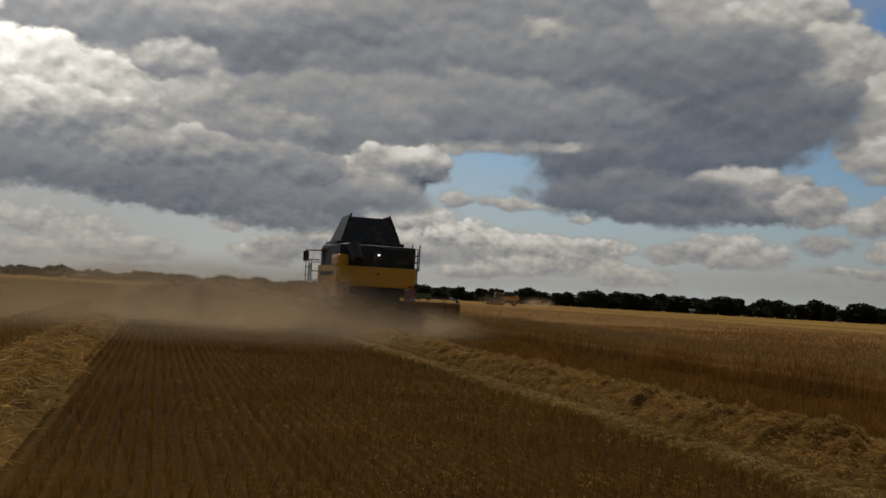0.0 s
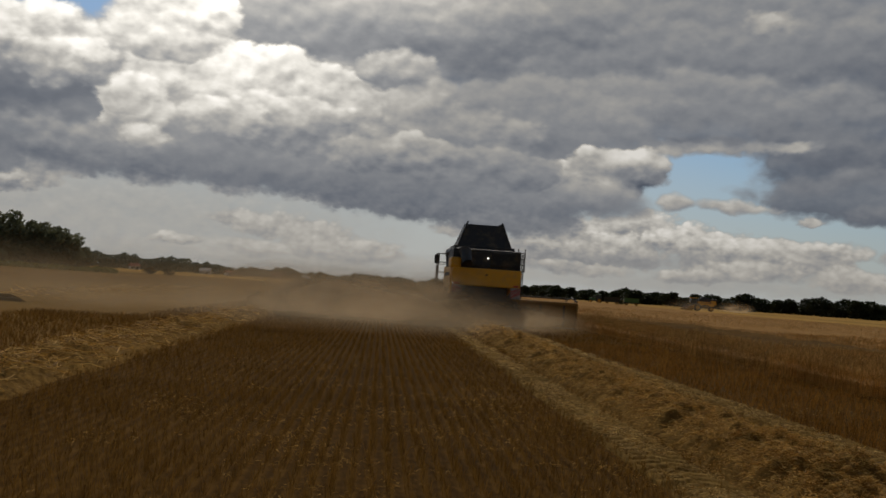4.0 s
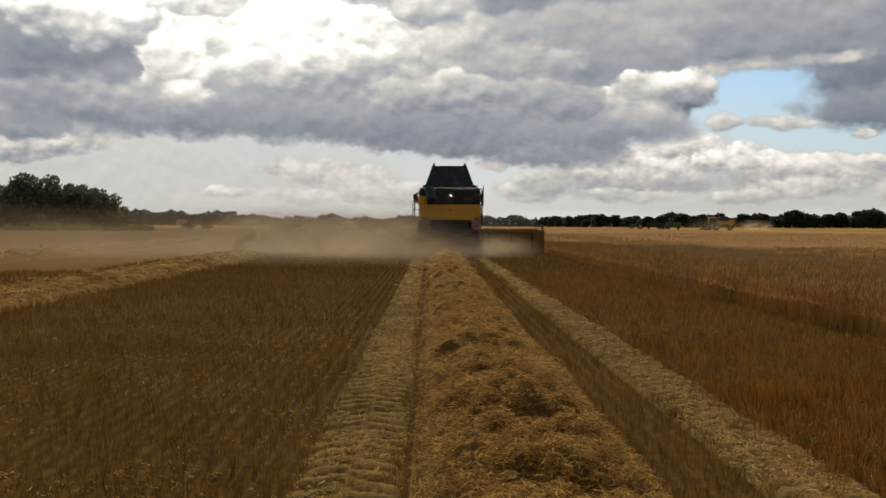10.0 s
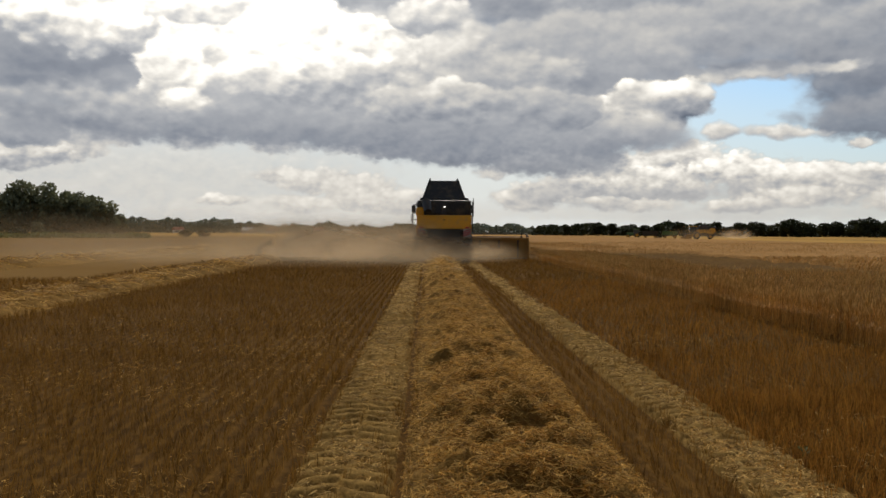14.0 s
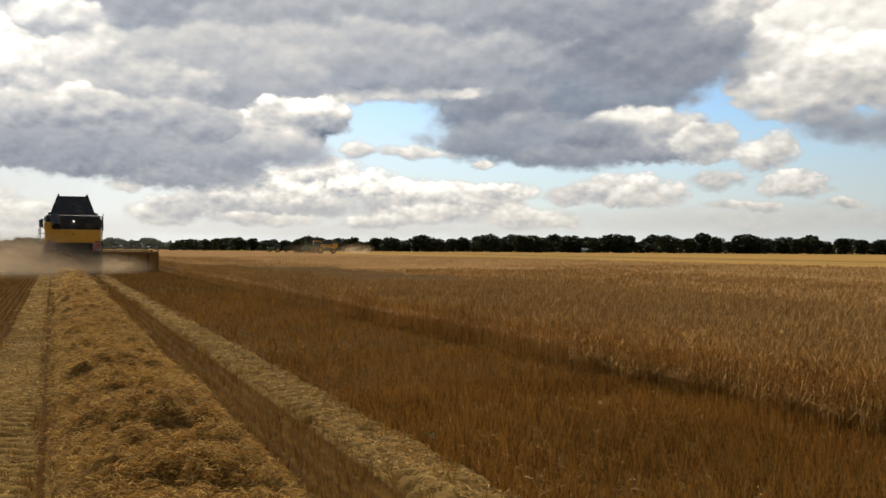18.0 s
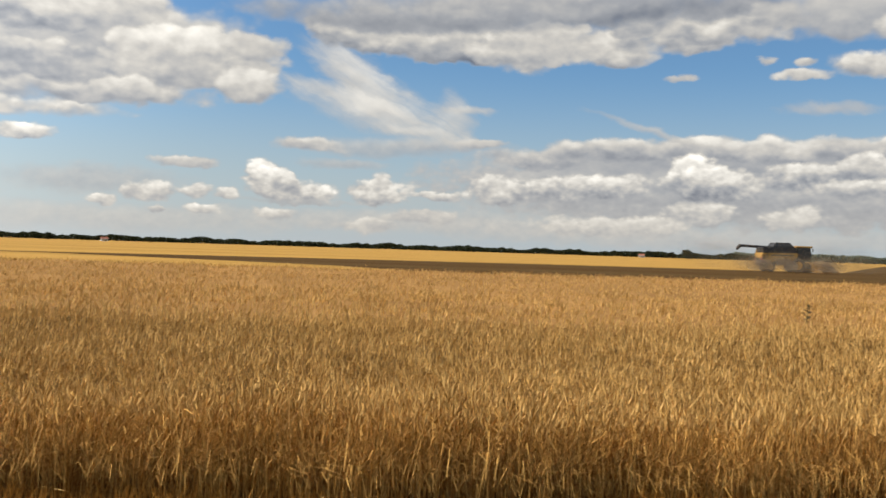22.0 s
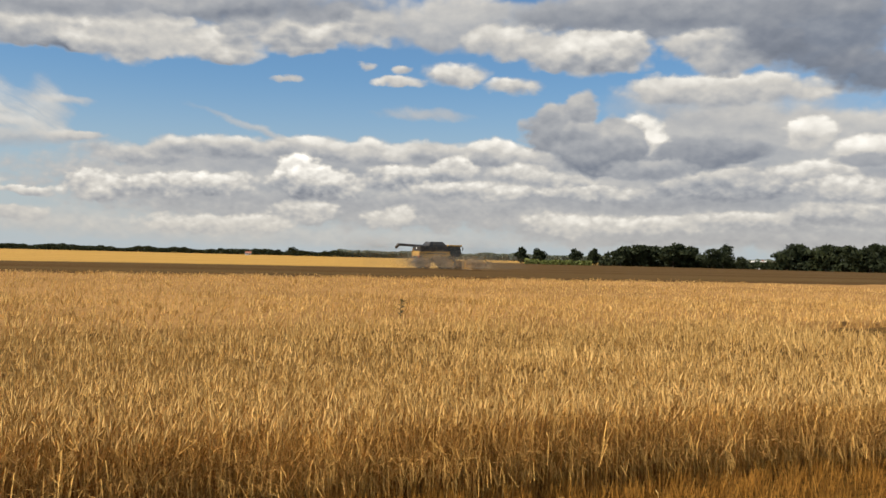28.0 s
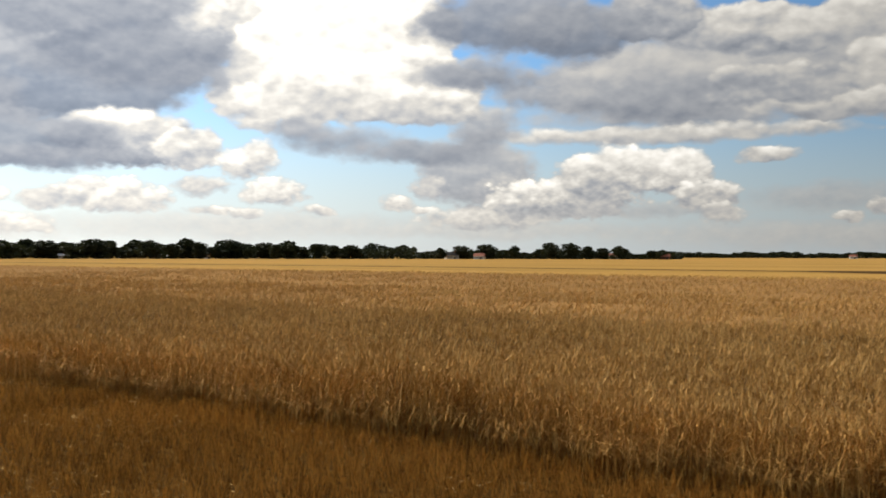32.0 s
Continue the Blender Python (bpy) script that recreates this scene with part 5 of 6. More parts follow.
house(60.2, 575, 9, 3.2, 20, M_PLASTER, M_ROOFTILE, "farm building with a red roof beside a tree")
house(63.1, 560, 9, 2.6, 0, M_ROOFTILE, M_ROOFTILE, "low brick building under a tree")
house(72.9, 880, 10, 3.0, 10, M_WHITE, M_ROOFTILE, "white far house on the horizon")
house(131.7, 520, 13, 3.4, 10, M_WHITE, M_PLASTER, "white house with a pale roof between tree clumps")
house(103.0, 980, 10, 3.0, 0, M_WHITE, M_ROOFTILE, "white far house on the horizon")


# a weed that stands above the wheat
def weed():
    root = tagged(new("weed"), "tall brown dock weed standing above the wheat", "weed")
    root.location = (17.3, -7.7, 0)
    bm = bmesh.new()
    tube(bm, (0, 0, 0), (0.02, 0.01, 0.58), 0.010, 6, 0.008)
    tube(bm, (0.02, 0.01, 0.57), (-0.01, 0.0, 0.93), 0.008, 6, 0.004)
    part("stem", bm, M_WEED, root)
    r = random.Random(4)
    for k in range(16):
        z = 0.62 + 0.30 * k / 15
        a, l = r.uniform(0, 6.28), r.uniform(0.05, 0.12)
        bm = bmesh.new()
        d, s = Vector((math.cos(a), math.sin(a), 0.35)), Vector((-math.sin(a), math.cos(a), 0)) * 0.03
        b = Vector((0, 0, z))
        q = [b, b + d * l * 0.5 + s, b + d * l, b + d * l * 0.5 - s]
        lo = [bm.verts.new(v) for v in q]
        hi = [bm.verts.new(v + Vector((0, 0, 0.006))) for v in q]
        bm.faces.new(lo[::-1]); bm.faces.new(hi)
        for i in range(4):
            bm.faces.new((lo[i], lo[(i + 1) % 4], hi[(i + 1) % 4], hi[i]))
        part("leaf", bm, M_WEED, root)


weed()


def sprig():
    """A green seedling left in the wheel track."""
    root = tagged(new("seedling"), "small fresh green weed seedling in the crushed straw", "weed")
    root.location = (2.94, 7.41, 0.03)
    bm = bmesh.new()
    tube(bm, (0, 0, 0), (0.01, 0, 0.09), 0.004, 6, 0.002)
    part("stem", bm, M_LEAF_BRIGHT, root)
    r = random.Random(9)
    for k in range(6):
        a, l, z = k * 1.05 + r.uniform(-0.3, 0.3), r.uniform(0.05, 0.09), 0.03 + 0.01 * k
        d, w = Vector((math.cos(a), math.sin(a), 0.5)), Vector((-math.sin(a), math.cos(a), 0)) * 0.016
        b = Vector((0.005, 0, z))
        bm = bmesh.new()
        q = [b, b + d * l * 0.55 + w, b + d * l, b + d * l * 0.55 - w]
        lo, hi = [bm.verts.new(v) for v in q], [bm.verts.new(v + Vector((0, 0, 0.003))) for v in q]
        bm.faces.new(lo[::-1]); bm.faces.new(hi)
        for i in range(4):
            bm.faces.new((lo[i], lo[(i + 1) % 4], hi[(i + 1) % 4], hi[i]))
        part("leaf", bm, M_LEAF_BRIGHT, root)


sprig()


# ---------------------------------------------------------------- harvesters
def wheel(r, w, parent, x, y, lugs=20):
    """Lugged tyre round its own axle (along x), with a rim and hub inside."""
    bm = bmesh.new()
    prof = [(-w / 2, r * 0.62), (-w / 2, r * 0.86), (-w * 0.40, r * 0.955), (w * 0.40, r * 0.955), (w / 2, r * 0.86), (w / 2, r * 0.62)]
    n = 36
    rings = [[bm.verts.new((px, pr * math.cos(2 * math.pi * k / n), pr * math.sin(2 * math.pi * k / n))) for px, pr in prof] for k in range(n)]
    for k in range(n):
        a, b = rings[k], rings[(k + 1) % n]
        for j in range(len(prof)):
            bm.faces.new((a[j], a[(j + 1) % len(prof)], b[(j + 1) % len(prof)], b[j]))
    for k in range(lugs):
        for s in (-1, 1):
            m = Matrix.Rotation(2 * math.pi * (k + (0.5 if s > 0 else 0)) / lugs, 4, "X") @ Matrix.Translation((s * w * 0.22, 0, r * 0.965)) @ Matrix.Rotation(s * 0.6, 4, "Z")
            box(bm, -w * 0.26, w * 0.26, -0.035, 0.035, -0.03, 0.035, 0, m)
    tyre = part("wheel", bm, M_TYRE, parent)
    tyre.location = (x, y, r)
    bm = bmesh.new()
    tube(bm, (-w * 0.22, 0, 0), (w * 0.22, 0, 0), r * 0.63, 28)
    tube(bm, (-w * 0.32, 0, 0), (w * 0.32, 0, 0), r * 0.2, 16)
    for k in range(8):
        a = k * math.pi / 4
        tube(bm, (-w * 0.34, 0.3 * r * math.cos(a), 0.3 * r * math.sin(a)), (w * 0.34, 0.3 * r * math.cos(a), 0.3 * r * math.sin(a)), 0.025, 6)
    part("rim", bm, M_YELLOW, tyre, "yellow steel rim")
    return tyre


def harvester(label, auger_back=-0.35, auger_in=True, flap=1.0, paint=M_YELLOW):
    """Rear of the body at the origin, driving along +y. Returns the thing and its turning parts."""
    root = tagged(new("combine_harvester"), label, "harvester", group="combine harvesters")
    P = lambda name, bm, mat, lab="", par=None: part(name, bm, mat, par or root, lab)

    # rear hood: a yellow panel with rounded corners, a little curved in plan
    bm = bmesh.new()
    out = [(-1.22, 1.88), (1.22, 1.88), (1.40, 1.93), (1.49, 2.06), (1.55, 2.50), (1.48, 2.66), (-1.48, 2.66), (-1.55, 2.50), (-1.49, 2.06), (-1.40, 1.93)]
    prism(bm, out, "y", 0.0, 0.5)
    bmesh.ops.bevel(bm, geom=[e for e in bm.edges if abs((e.verts[0].co - e.verts[1].co).y) < 1e-4 and e.verts[0].co.y < 0.01], offset=0.07, segments=3, affect="EDGES", profile=0.6)
    hood = P("rear_hood", bm, paint)
    bm = bmesh.new(); box(bm, -0.05, 0.05, -0.012, 0.02, 2.36, 2.42, 0.006); P("badge", bm, M_DARK, "small dark badge", hood)
    for s in (-1, 1):
        # flank panels with a wheel-arch cut
        bm = bmesh.new()
        prism(bm, [(0.45, 1.92), (0.55, 1.45), (1.5, 1.35), (2.1, 1.75), (3.4, 1.85), (4.3, 1.55), (5.1, 2.1), (5.1, 2.72), (0.45, 2.66)], "x", s * 1.46, s * 1.56)
        P("side_panel", bm, paint)
        bm = bmesh.new(); box(bm, s * 1.53 - 0.04, s * 1.53 + 0.04, 1.2, 4.4, 2.28, 2.44); P("side_stripe", bm, M_BLACK, "black stripe on the flank")
        # red and white warning boards hung below the hood
        bm = bmesh.new(); x = s * 1.30; box(bm, x - 0.22, x + 0.22, 0.02, 0.05, 1.42, 1.90, 0.01); b = P("warning_board", bm, M_BOARD, "white warning board with red stripes")
        for k in range(4):
            bm = bmesh.new(); z = 1.47 + 0.125 * k
            prism(bm, [(x - 0.21, z - s * 0.16), (x + 0.21, z + s * 0.16), (x + 0.21, z + s * 0.16 + 0.065), (x - 0.21, z - s * 0.16 + 0.065)], "y", 0.006, 0.024)
            for v in bm.verts:
                v.co.z = min(max(v.co.z, 1.43), 1.89)
            P("stripe", bm, M_RED, "", b)
        bm = bmesh.new(); box(bm, s * 1.30 - 0.11, s * 1.30 + 0.11, -0.03, 0.03, 1.93, 2.01, 0.01); P("tail_lamp", bm, M_RED, "red tail lamp")

    # engine deck with cooling screen, grilles and exhaust
    bm = bmesh.new(); box(bm, -1.50, 1.50, 0.25, 4.9, 2.64, 3.50, 0.06); deck = P("engine_deck", bm, M_BLACK)
    bm = bmesh.new(); box(bm, 0.15, 1.42, 0.18, 0.30, 2.78, 3.42, 0.03); P("grille", bm, M_DARK, "dark engine grille", deck)
    for k in range(8):
        bm = bmesh.new(); box(bm, 0.2, 1.37, 0.155, 0.19, 2.83 + 0.07 * k, 2.86 + 0.07 * k); P("slat", bm, M_BLACK, "", deck)
    bm = bmesh.new(); tube(bm, (1.46, 2.2, 3.05), (1.60, 2.2, 3.05), 0.42, 28); P("cooling_screen", bm, M_DARK, "round cooling air screen", deck)
    bm = bmesh.new(); box(bm, -1.5, -0.2, 0.2, 0.27, 2.75, 3.35, 0.02); P("service_door", bm, M_BLACK, "black service door", deck)
    bm = bmesh.new(); tube(bm, (0.03, 0.17, 3.13), (0.03, 0.24, 3.13), 0.032, 16); P("work_lamp", bm, M_LAMP, "lit white work lamp", deck)

    # grain tank with its four flaps folded up
    bm = bmesh.new(); box(bm, -1.38, 1.38, 1.7, 4.6, 3.45, 3.70, 0.04); P("grain_tank", bm, M_BLACK)
    for s in (0, 1):
        y0_, y1_ = (1.75, 2.15) if s == 0 else (4.55, 4.15)
        bm = bmesh.new()
        lo = [(-1.25, y0_, 3.66), (1.25, y0_, 3.66), (1.25 - 0.47 * flap, y1_, 3.66 + 1.04 * flap), (-1.25 + 0.47 * flap, y1_, 3.66 + 1.04 * flap)]
        a = [bm.verts.new(p) for p in lo]
        b = [bm.verts.new((p[0], p[1] + (0.05 if s == 0 else -0.05), p[2])) for p in lo]
        bm.faces.new(a); bm.faces.new(b[::-1])
        for i in range(4):
            bm.faces.new((a[i], b[i], b[(i + 1) % 4], a[(i + 1) % 4]))
        bmesh.ops.recalc_face_normals(bm, faces=bm.faces[:])
        P("tank_flap", bm, M_BLACK, "raised black grain tank flap")
    for s in (-1, 1):
        bm = bmesh.new()
        lo = [(s * 1.25, 1.80, 3.66), (s * 1.25, 4.50, 3.66), (s * (1.25 - 0.45 * flap), 4.12, 3.66 + 1.14 * flap), (s * (1.25 - 0.45 * flap), 2.18, 3.66 + 1.14 * flap)]
        a = [bm.verts.new(p) for p in lo]
        b = [bm.verts.new((p[0] - s * 0.05, p[1], p[2])) for p in lo]
        bm.faces.new(a); bm.faces.new(b[::-1])
        for i in range(4):
            bm.faces.new((a[i], b[i], b[(i + 1) % 4], a[(i + 1) % 4]))
        bmesh.ops.recalc_face_normals(bm, faces=bm.faces[:])
        P("tank_flap", bm, M_BLACK, "raised black grain tank flap")
        bm = bmesh.new(); tube(bm, (s * 1.22, 1.76, 3.66), (s * (1.25 - 0.45 * flap), 2.14, 3.66 + 1.17 * flap), 0.035, 6); P("flap_strut", bm, M_DARK)

    # unloading tube: turret, long pipe, boot
    ax = -1.02 if auger_in else -1.35
    bm = bmesh.new(); tube(bm, (-1.28, 3.9, 2.7), (-1.42, 3.9, 3.42), 0.24, 14, 0.21); P("auger_turret", bm, M_BLACK)
    bm = bmesh.new(); box(bm, -1.60, -1.14, 0.10, 1.6, 2.60, 3.10, 0.12); P("auger_saddle", bm, paint, "yellow cover below the unloading tube")
    bm = bmesh.new(); tube(bm, (-1.42, 3.95, 3.40), (ax, auger_back + 0.35, 3.36 if auger_in else 3.62), 0.20, 16); P("auger_tube", bm, M_BLACK, "black unloading tube")
    z = 3.36 if auger_in else 3.62
    bm = bmesh.new(); tube(bm, (ax, auger_back + 0.42, z + 0.05), (ax + 0.10, auger_back - 0.15, z - 0.52), 0.27, 14, 0.21); P("auger_boot", bm, M_DARK, "rubber spout of the unloading tube")

    # cab, mirrors, roof
    bm = bmesh.new(); prism(bm, [(5.2, 1.95), (7.0, 1.95), (7.35, 2.5), (7.1, 3.55), (5.2, 3.55)], "x", -0.95, 0.95); bmesh.ops.bevel(bm, geom=bm.edges[:], offset=0.05, segments=2, affect="EDGES"); P("cab", bm, M_GLASS_DARK, "tinted glass cab")
    bm = bmesh.new(); box(bm, -1.02, 1.02, 5.1, 7.4, 3.53, 3.76, 0.08); P("cab_roof", bm, paint)
    for s in (-1, 1):
        bm = bmesh.new(); tube(bm, (s * 0.95, 7.0, 3.45), (s * 1.82, 7.1, 3.42), 0.03, 6); tube(bm, (s * 1.82, 7.1, 3.45), (s * 1.82, 7.1, 2.9), 0.03, 6); arm = P("mirror_arm", bm, M_BLACK)
        bm = bmesh.new(); box(bm, s * 1.82 - 0.13, s * 1.82 + 0.13, 7.08, 7.17, 2.92, 3.38, 0.03); P("mirror", bm, M_BLACK, "black mirror housing", arm)

    def ladder(x, y, w, z0, z1, rungs, lab, along="y"):
        bm = bmesh.new()
        for e in (-w / 2, w / 2):
            a, b = ((x, y + e, z0), (x, y + e, z1)) if along == "y" else ((x + e, y, z0), (x + e, y, z1))
            tube(bm, a, b, 0.025, 6)
        for k in range(rungs):
            zz = z0 + (z1 - z0) * (k + 0.3) / rungs
            a, b = ((x, y - w / 2, zz), (x, y + w / 2, zz)) if along == "y" else ((x - w / 2, y, zz), (x + w / 2, y, zz))
            tube(bm, a, b, 0.02, 6)
        P("ladder", bm, M_DARK, lab)

    ladder(1.61, 0.55, 0.5, 1.7, 3.40, 6, "black ladder up to the engine deck")
    ladder(1.50, 0.20, 0.30, 2.6, 3.62, 4, "black hand rail by the engine deck", "x")
    ladder(-1.80, 6.0, 0.55, 0.6, 2.0, 5, "black cab ladder", "x")
    bm = bmesh.new()
    for y in (5.1, 5.9, 6.8):
        tube(bm, (-1.85, y, 1.95), (-1.85, y, 2.95), 0.022, 6)
    for z_ in (2.3, 2.65, 2.95):
        tube(bm, (-1.85, 5.1, z_), (-1.85, 6.8, z_), 0.022, 6)
    tube(bm, (-1.5, 5.1, 2.95), (-1.85, 5.1, 2.95), 0.022, 6)
    P("platform_rail", bm, M_DARK, "railing of the cab platform")
    bm = bmesh.new()
    loop = [(-1.52, 2.86), (-1.86, 2.84), (-1.95, 2.70), (-1.92, 2.46), (-1.97, 2.15), (-1.88, 2.02), (-1.55, 2.10)]
    for a, b in zip(loop, loop[1:]):
        tube(bm, (a[0], 4.95, a[1]), (b[0], 4.95, b[1]), 0.024, 6)
    tube(bm, (-1.55, 4.95, 2.46), (-1.92, 4.95, 2.46), 0.024, 6)
    P("ladder_rail", bm, M_STEEL, "bent steel hand rail by the cab ladder")
    bm = bmesh.new(); box(bm, -1.9, 1.5, 5.0, 6.9, 1.86, 1.95, 0.01); P("platform", bm, M_DARK)

    # underside: straw hood, chopper, chassis, axle
    bm = bmesh.new(); prism(bm, [(0.15, 1.90), (0.05, 1.15), (0.5, 0.80), (2.4, 1.0), (2.4, 1.90)], "x", -0.92, 0.92); P("straw_hood", bm, M_DARK, "dark straw hood with open outlet")
    bm = bmesh.new(); box(bm, -0.86, 0.86, -0.12, 0.10, 0.92, 1.20, 0.03); sp = P("straw_spreader", bm, M_STEEL)
    for k in range(6):
        bm = bmesh.new(); box(bm, -0.8 + 0.31 * k, -0.77 + 0.31 * k, -0.35, 0.02, 0.85, 1.12); P("vane", bm, M_STEEL, "", sp)
    bm = bmesh.new(); box(bm, -0.75, 0.75, 0.6, 5.4, 0.95, 1.95, 0.04); P("chassis", bm, M_DARK)
    bm = bmesh.new(); tube(bm, (-1.35, 1.3, 0.66), (1.35, 1.3, 0.66), 0.11, 10); tube(bm, (-1.4, 5.2, 0.95), (1.4, 5.2, 0.95), 0.18, 12); box(bm, -0.2, 0.2, 1.1, 1.5, 0.6, 1.1); P("axle", bm, M_DARK)
    spin = [(wheel(0.66, 0.48, root, s * 1.32, 1.3), 0.66) for s in (-1, 1)] + [(wheel(0.96, 0.76, root, s * 1.41, 5.2, 22), 0.96) for s in (-1, 1)]

    # feeder house and the wide cutting table
    bm = bmesh.new(); prism(bm, [(5.3, 1.1), (7.1, 0.35), (7.1, 1.15), (5.6, 1.9)], "x", -0.7, 0.7); P("feeder_house", bm, paint)
    H = 5.45
    bm = bmesh.new(); prism(bm, [(7.10, 0.10), (7.16, 0.10), (7.16, 1.21), (7.10, 1.21)], "x", -H, H); hd = P("header_back", bm, M_HEADER, "yellow back wall of the cutting table")
    bm = bmesh.new(); box(bm, -H, H, 7.02, 7.22, 1.20, 1.38, 0.03); P("header_beam", bm, M_HEADER, "", hd)
    bm = bmesh.new(); box(bm, -H, H, 7.05, 8.3, 0.05, 0.10); P("table", bm, M_STEEL, "worn steel table", hd)
    for k in range(9):
        x = -H + 0.65 + (2 * H - 1.3) * k / 8
        bm = bmesh.new(); box(bm, x - 0.04, x + 0.04, 7.03, 7.12, 0.12, 1.22); P("rib", bm, M_DARK, "", hd)
    for s in (-1, 1):
        bm = bmesh.new()
        prism(bm, [(7.0, 0.04), (8.9, 0.04), (9.6, 0.18), (8.9, 0.55), (8.0, 1.25), (7.0, 1.36)], "x", s * H - 0.05, s * H + 0.05)
        e = P("end_sheet", bm, M_HEADER, "yellow end sheet with divider point", hd)
        bm = bmesh.new(); tube(bm, (s * H, 7.1, 1.45), (s * H, 8.6, 1.62), 0.045, 8); P("reel_arm", bm, M_DARK, "", hd)
        bm = bmesh.new(); tube(bm, (s * (H - 0.1), 7.1, 1.36), (s * (H - 0.1), 7.1, 1.62), 0.03, 6); P("marker_post", bm, M_DARK, "", hd)
    bm = bmesh.new(); tube(bm, (-H, 7.12, 1.58), (H, 7.12, 1.58), 0.022, 6); P("top_rail", bm, M_DARK, "", hd)
    bm = bmesh.new(); tube(bm, (-H + 0.1, 7.6, 0.42), (H - 0.1, 7.6, 0.42), 0.22, 14); P("table_auger", bm, M_STEEL, "", hd)
    bm = bmesh.new(); tube(bm, (-H + 0.12, 0, 0), (H - 0.12, 0, 0), 0.06, 8)
    for k in range(6):
        a = k * math.pi / 3
        y_, z_ = 0.52 * math.cos(a), 0.52 * math.sin(a)
        tube(bm, (-H + 0.15, y_, z_), (H - 0.15, y_, z_), 0.03, 6)
        for x in (-H + 0.3, -H / 2, 0, H / 2, H - 0.3):
            tube(bm, (x, 0, 0), (x, y_, z_), 0.02, 4)
        for j in range(34):
            x = -H + 0.3 + (2 * H - 0.6) * j / 33
            tube(bm, (x, y_, z_), (x, y_ * 1.25, z_ * 1.25), 0.008, 3)
    reel = P("reel", bm, M_DARK, "six-bat reel with tines")
    reel.location = (0, 8.45, 1.10)
    spin.append((reel, 0.80))
    return root, spin


near_harvester, near_spin = harvester("dusty yellow and black combine harvester with raised grain tank flaps")
side_harvester, side_spin = harvester("yellow and black combine harvester working across the wheat, unloading tube stowed", -2.6, False, 0.45, M_YELLOW_DUSTY)
far_harvester, far_spin = harvester("yellow combine harvester far off before the hedge", -0.35, True, 0.3)


# ---------------------------------------------------------------- tractor with trailers, far off
def trailer_train():
    x, y = at(13.5, 318)
    tr = tagged(new("tractor"), "dark green farm tractor far off before the hedge", "tractor")
    tr.matrix_basis = pose(x - 9, y, 0, 0, 0, 78)
    bm = bmesh.new(); box(bm, -0.45, 0.45, 0.9, 3.0, 0.9, 1.75, 0.08); part("bonnet", bm, M_GREEN, tr)
    bm = bmesh.new(); box(bm, -0.8, 0.8, -0.8, 0.9, 1.2, 2.75, 0.10); part("cab", bm, M_GLASS_DARK, tr)
    bm = bmesh.new(); box(bm, -0.85, 0.85, -0.9, 1.0, 2.70, 2.88, 0.05); part("roof", bm, M_GREEN, tr)
    for s in (-1, 1):
        wheel(0.85, 0.5, tr, s * 0.95, -0.2)
        wheel(0.6, 0.4, tr, s * 0.85, 2.5)
    for k, off in enumerate((4.2, 10.2)):
        t = tagged(new("grain_trailer"), "dark two-axle grain trailer far off in the field", "trailer", group="grain trailers")
        t.matrix_basis = pose(x - 9 + off * math.sin(radians(78)), y - off * math.cos(radians(78)), 0, 0, 0, 78)
        bm = bmesh.new(); prism(bm, [(-1.0, 1.0), (1.0, 1.0), (1.2, 2.3), (-1.2, 2.3)], "y", -2.3, 2.3); part("box", bm, M_GREEN if k else M_DARK, t)
        bm = bmesh.new(); box(bm, -0.5, 0.5, -2.2, 2.9, 0.75, 1.0); part("frame", bm, M_DARK, t)
        for s in (-1, 1):
            for yy in (-1.5, 1.5):
                wheel(0.45, 0.35, t, s * 0.85, yy, 12)


trailer_train()


# ---------------------------------------------------------------- dust behind the harvesters
def dust_material(name, col, strength):
    m, N, out = material(name)
    at_ = N.add("ShaderNodeTexCoord").outputs["Object"]
    off = N.math("MULTIPLY", N.add("ShaderNodeObjectInfo").outputs["Random"], 37.0)
    flat = N.vec("MULTIPLY", at_, (1.0, 0.0, 1.0))
    r = N.vec("LENGTH", flat)
    com = N.add("ShaderNodeCombineXYZ")
    N.put(com.inputs[1], off)
    p = N.vec("ADD", at_, com.outputs[0])
    n1 = N.noise(p, 1.6, 4.0, 0.55, 0.4)
    a = N.math("MULTIPLY", N.ramp(r, 1.0, 0.15), N.ramp(n1, 0.25, 0.75, 0.35, 1.0))
    pos = N.add("ShaderNodeSeparateXYZ")
    m.node_tree.links.new(N.add("ShaderNodeNewGeometry").outputs["Position"], pos.inputs[0])
    a = N.math("MULTIPLY", a, N.ramp(pos.outputs[2], 0.0, 0.5, 0.10, 1.0))
    a = N.math("MULTIPLY", a, strength)
    d, t = N.add("ShaderNodeBsdfDiffuse"), N.add("ShaderNodeBsdfTranslucent")
    d.inputs["Color"].default_value = t.inputs["Color"].default_value = (*col, 1)
    mx, m2 = N.add("ShaderNodeMixShader"), N.add("ShaderNodeMixShader")
    mx.inputs[0].default_value = 0.65
    m.node_tree.links.new(d.outputs[0], mx.inputs[1])
    m.node_tree.links.new(t.outputs[0], mx.inputs[2])
    N.put(m2.inputs[0], a)
    m.node_tree.links.new(N.add("ShaderNodeBsdfTransparent").outputs[0], m2.inputs[1])
    m.node_tree.links.new(mx.outputs[0], m2.inputs[2])
    m.node_tree.links.new(m2.outputs[0], out.inputs[0])
    return m


M_DUST = dust_material("hanging_dust", (0.66, 0.49, 0.30), 0.85)
M_DUST_THIN = dust_material("thin_dust", (0.54, 0.40, 0.24), 0.30)


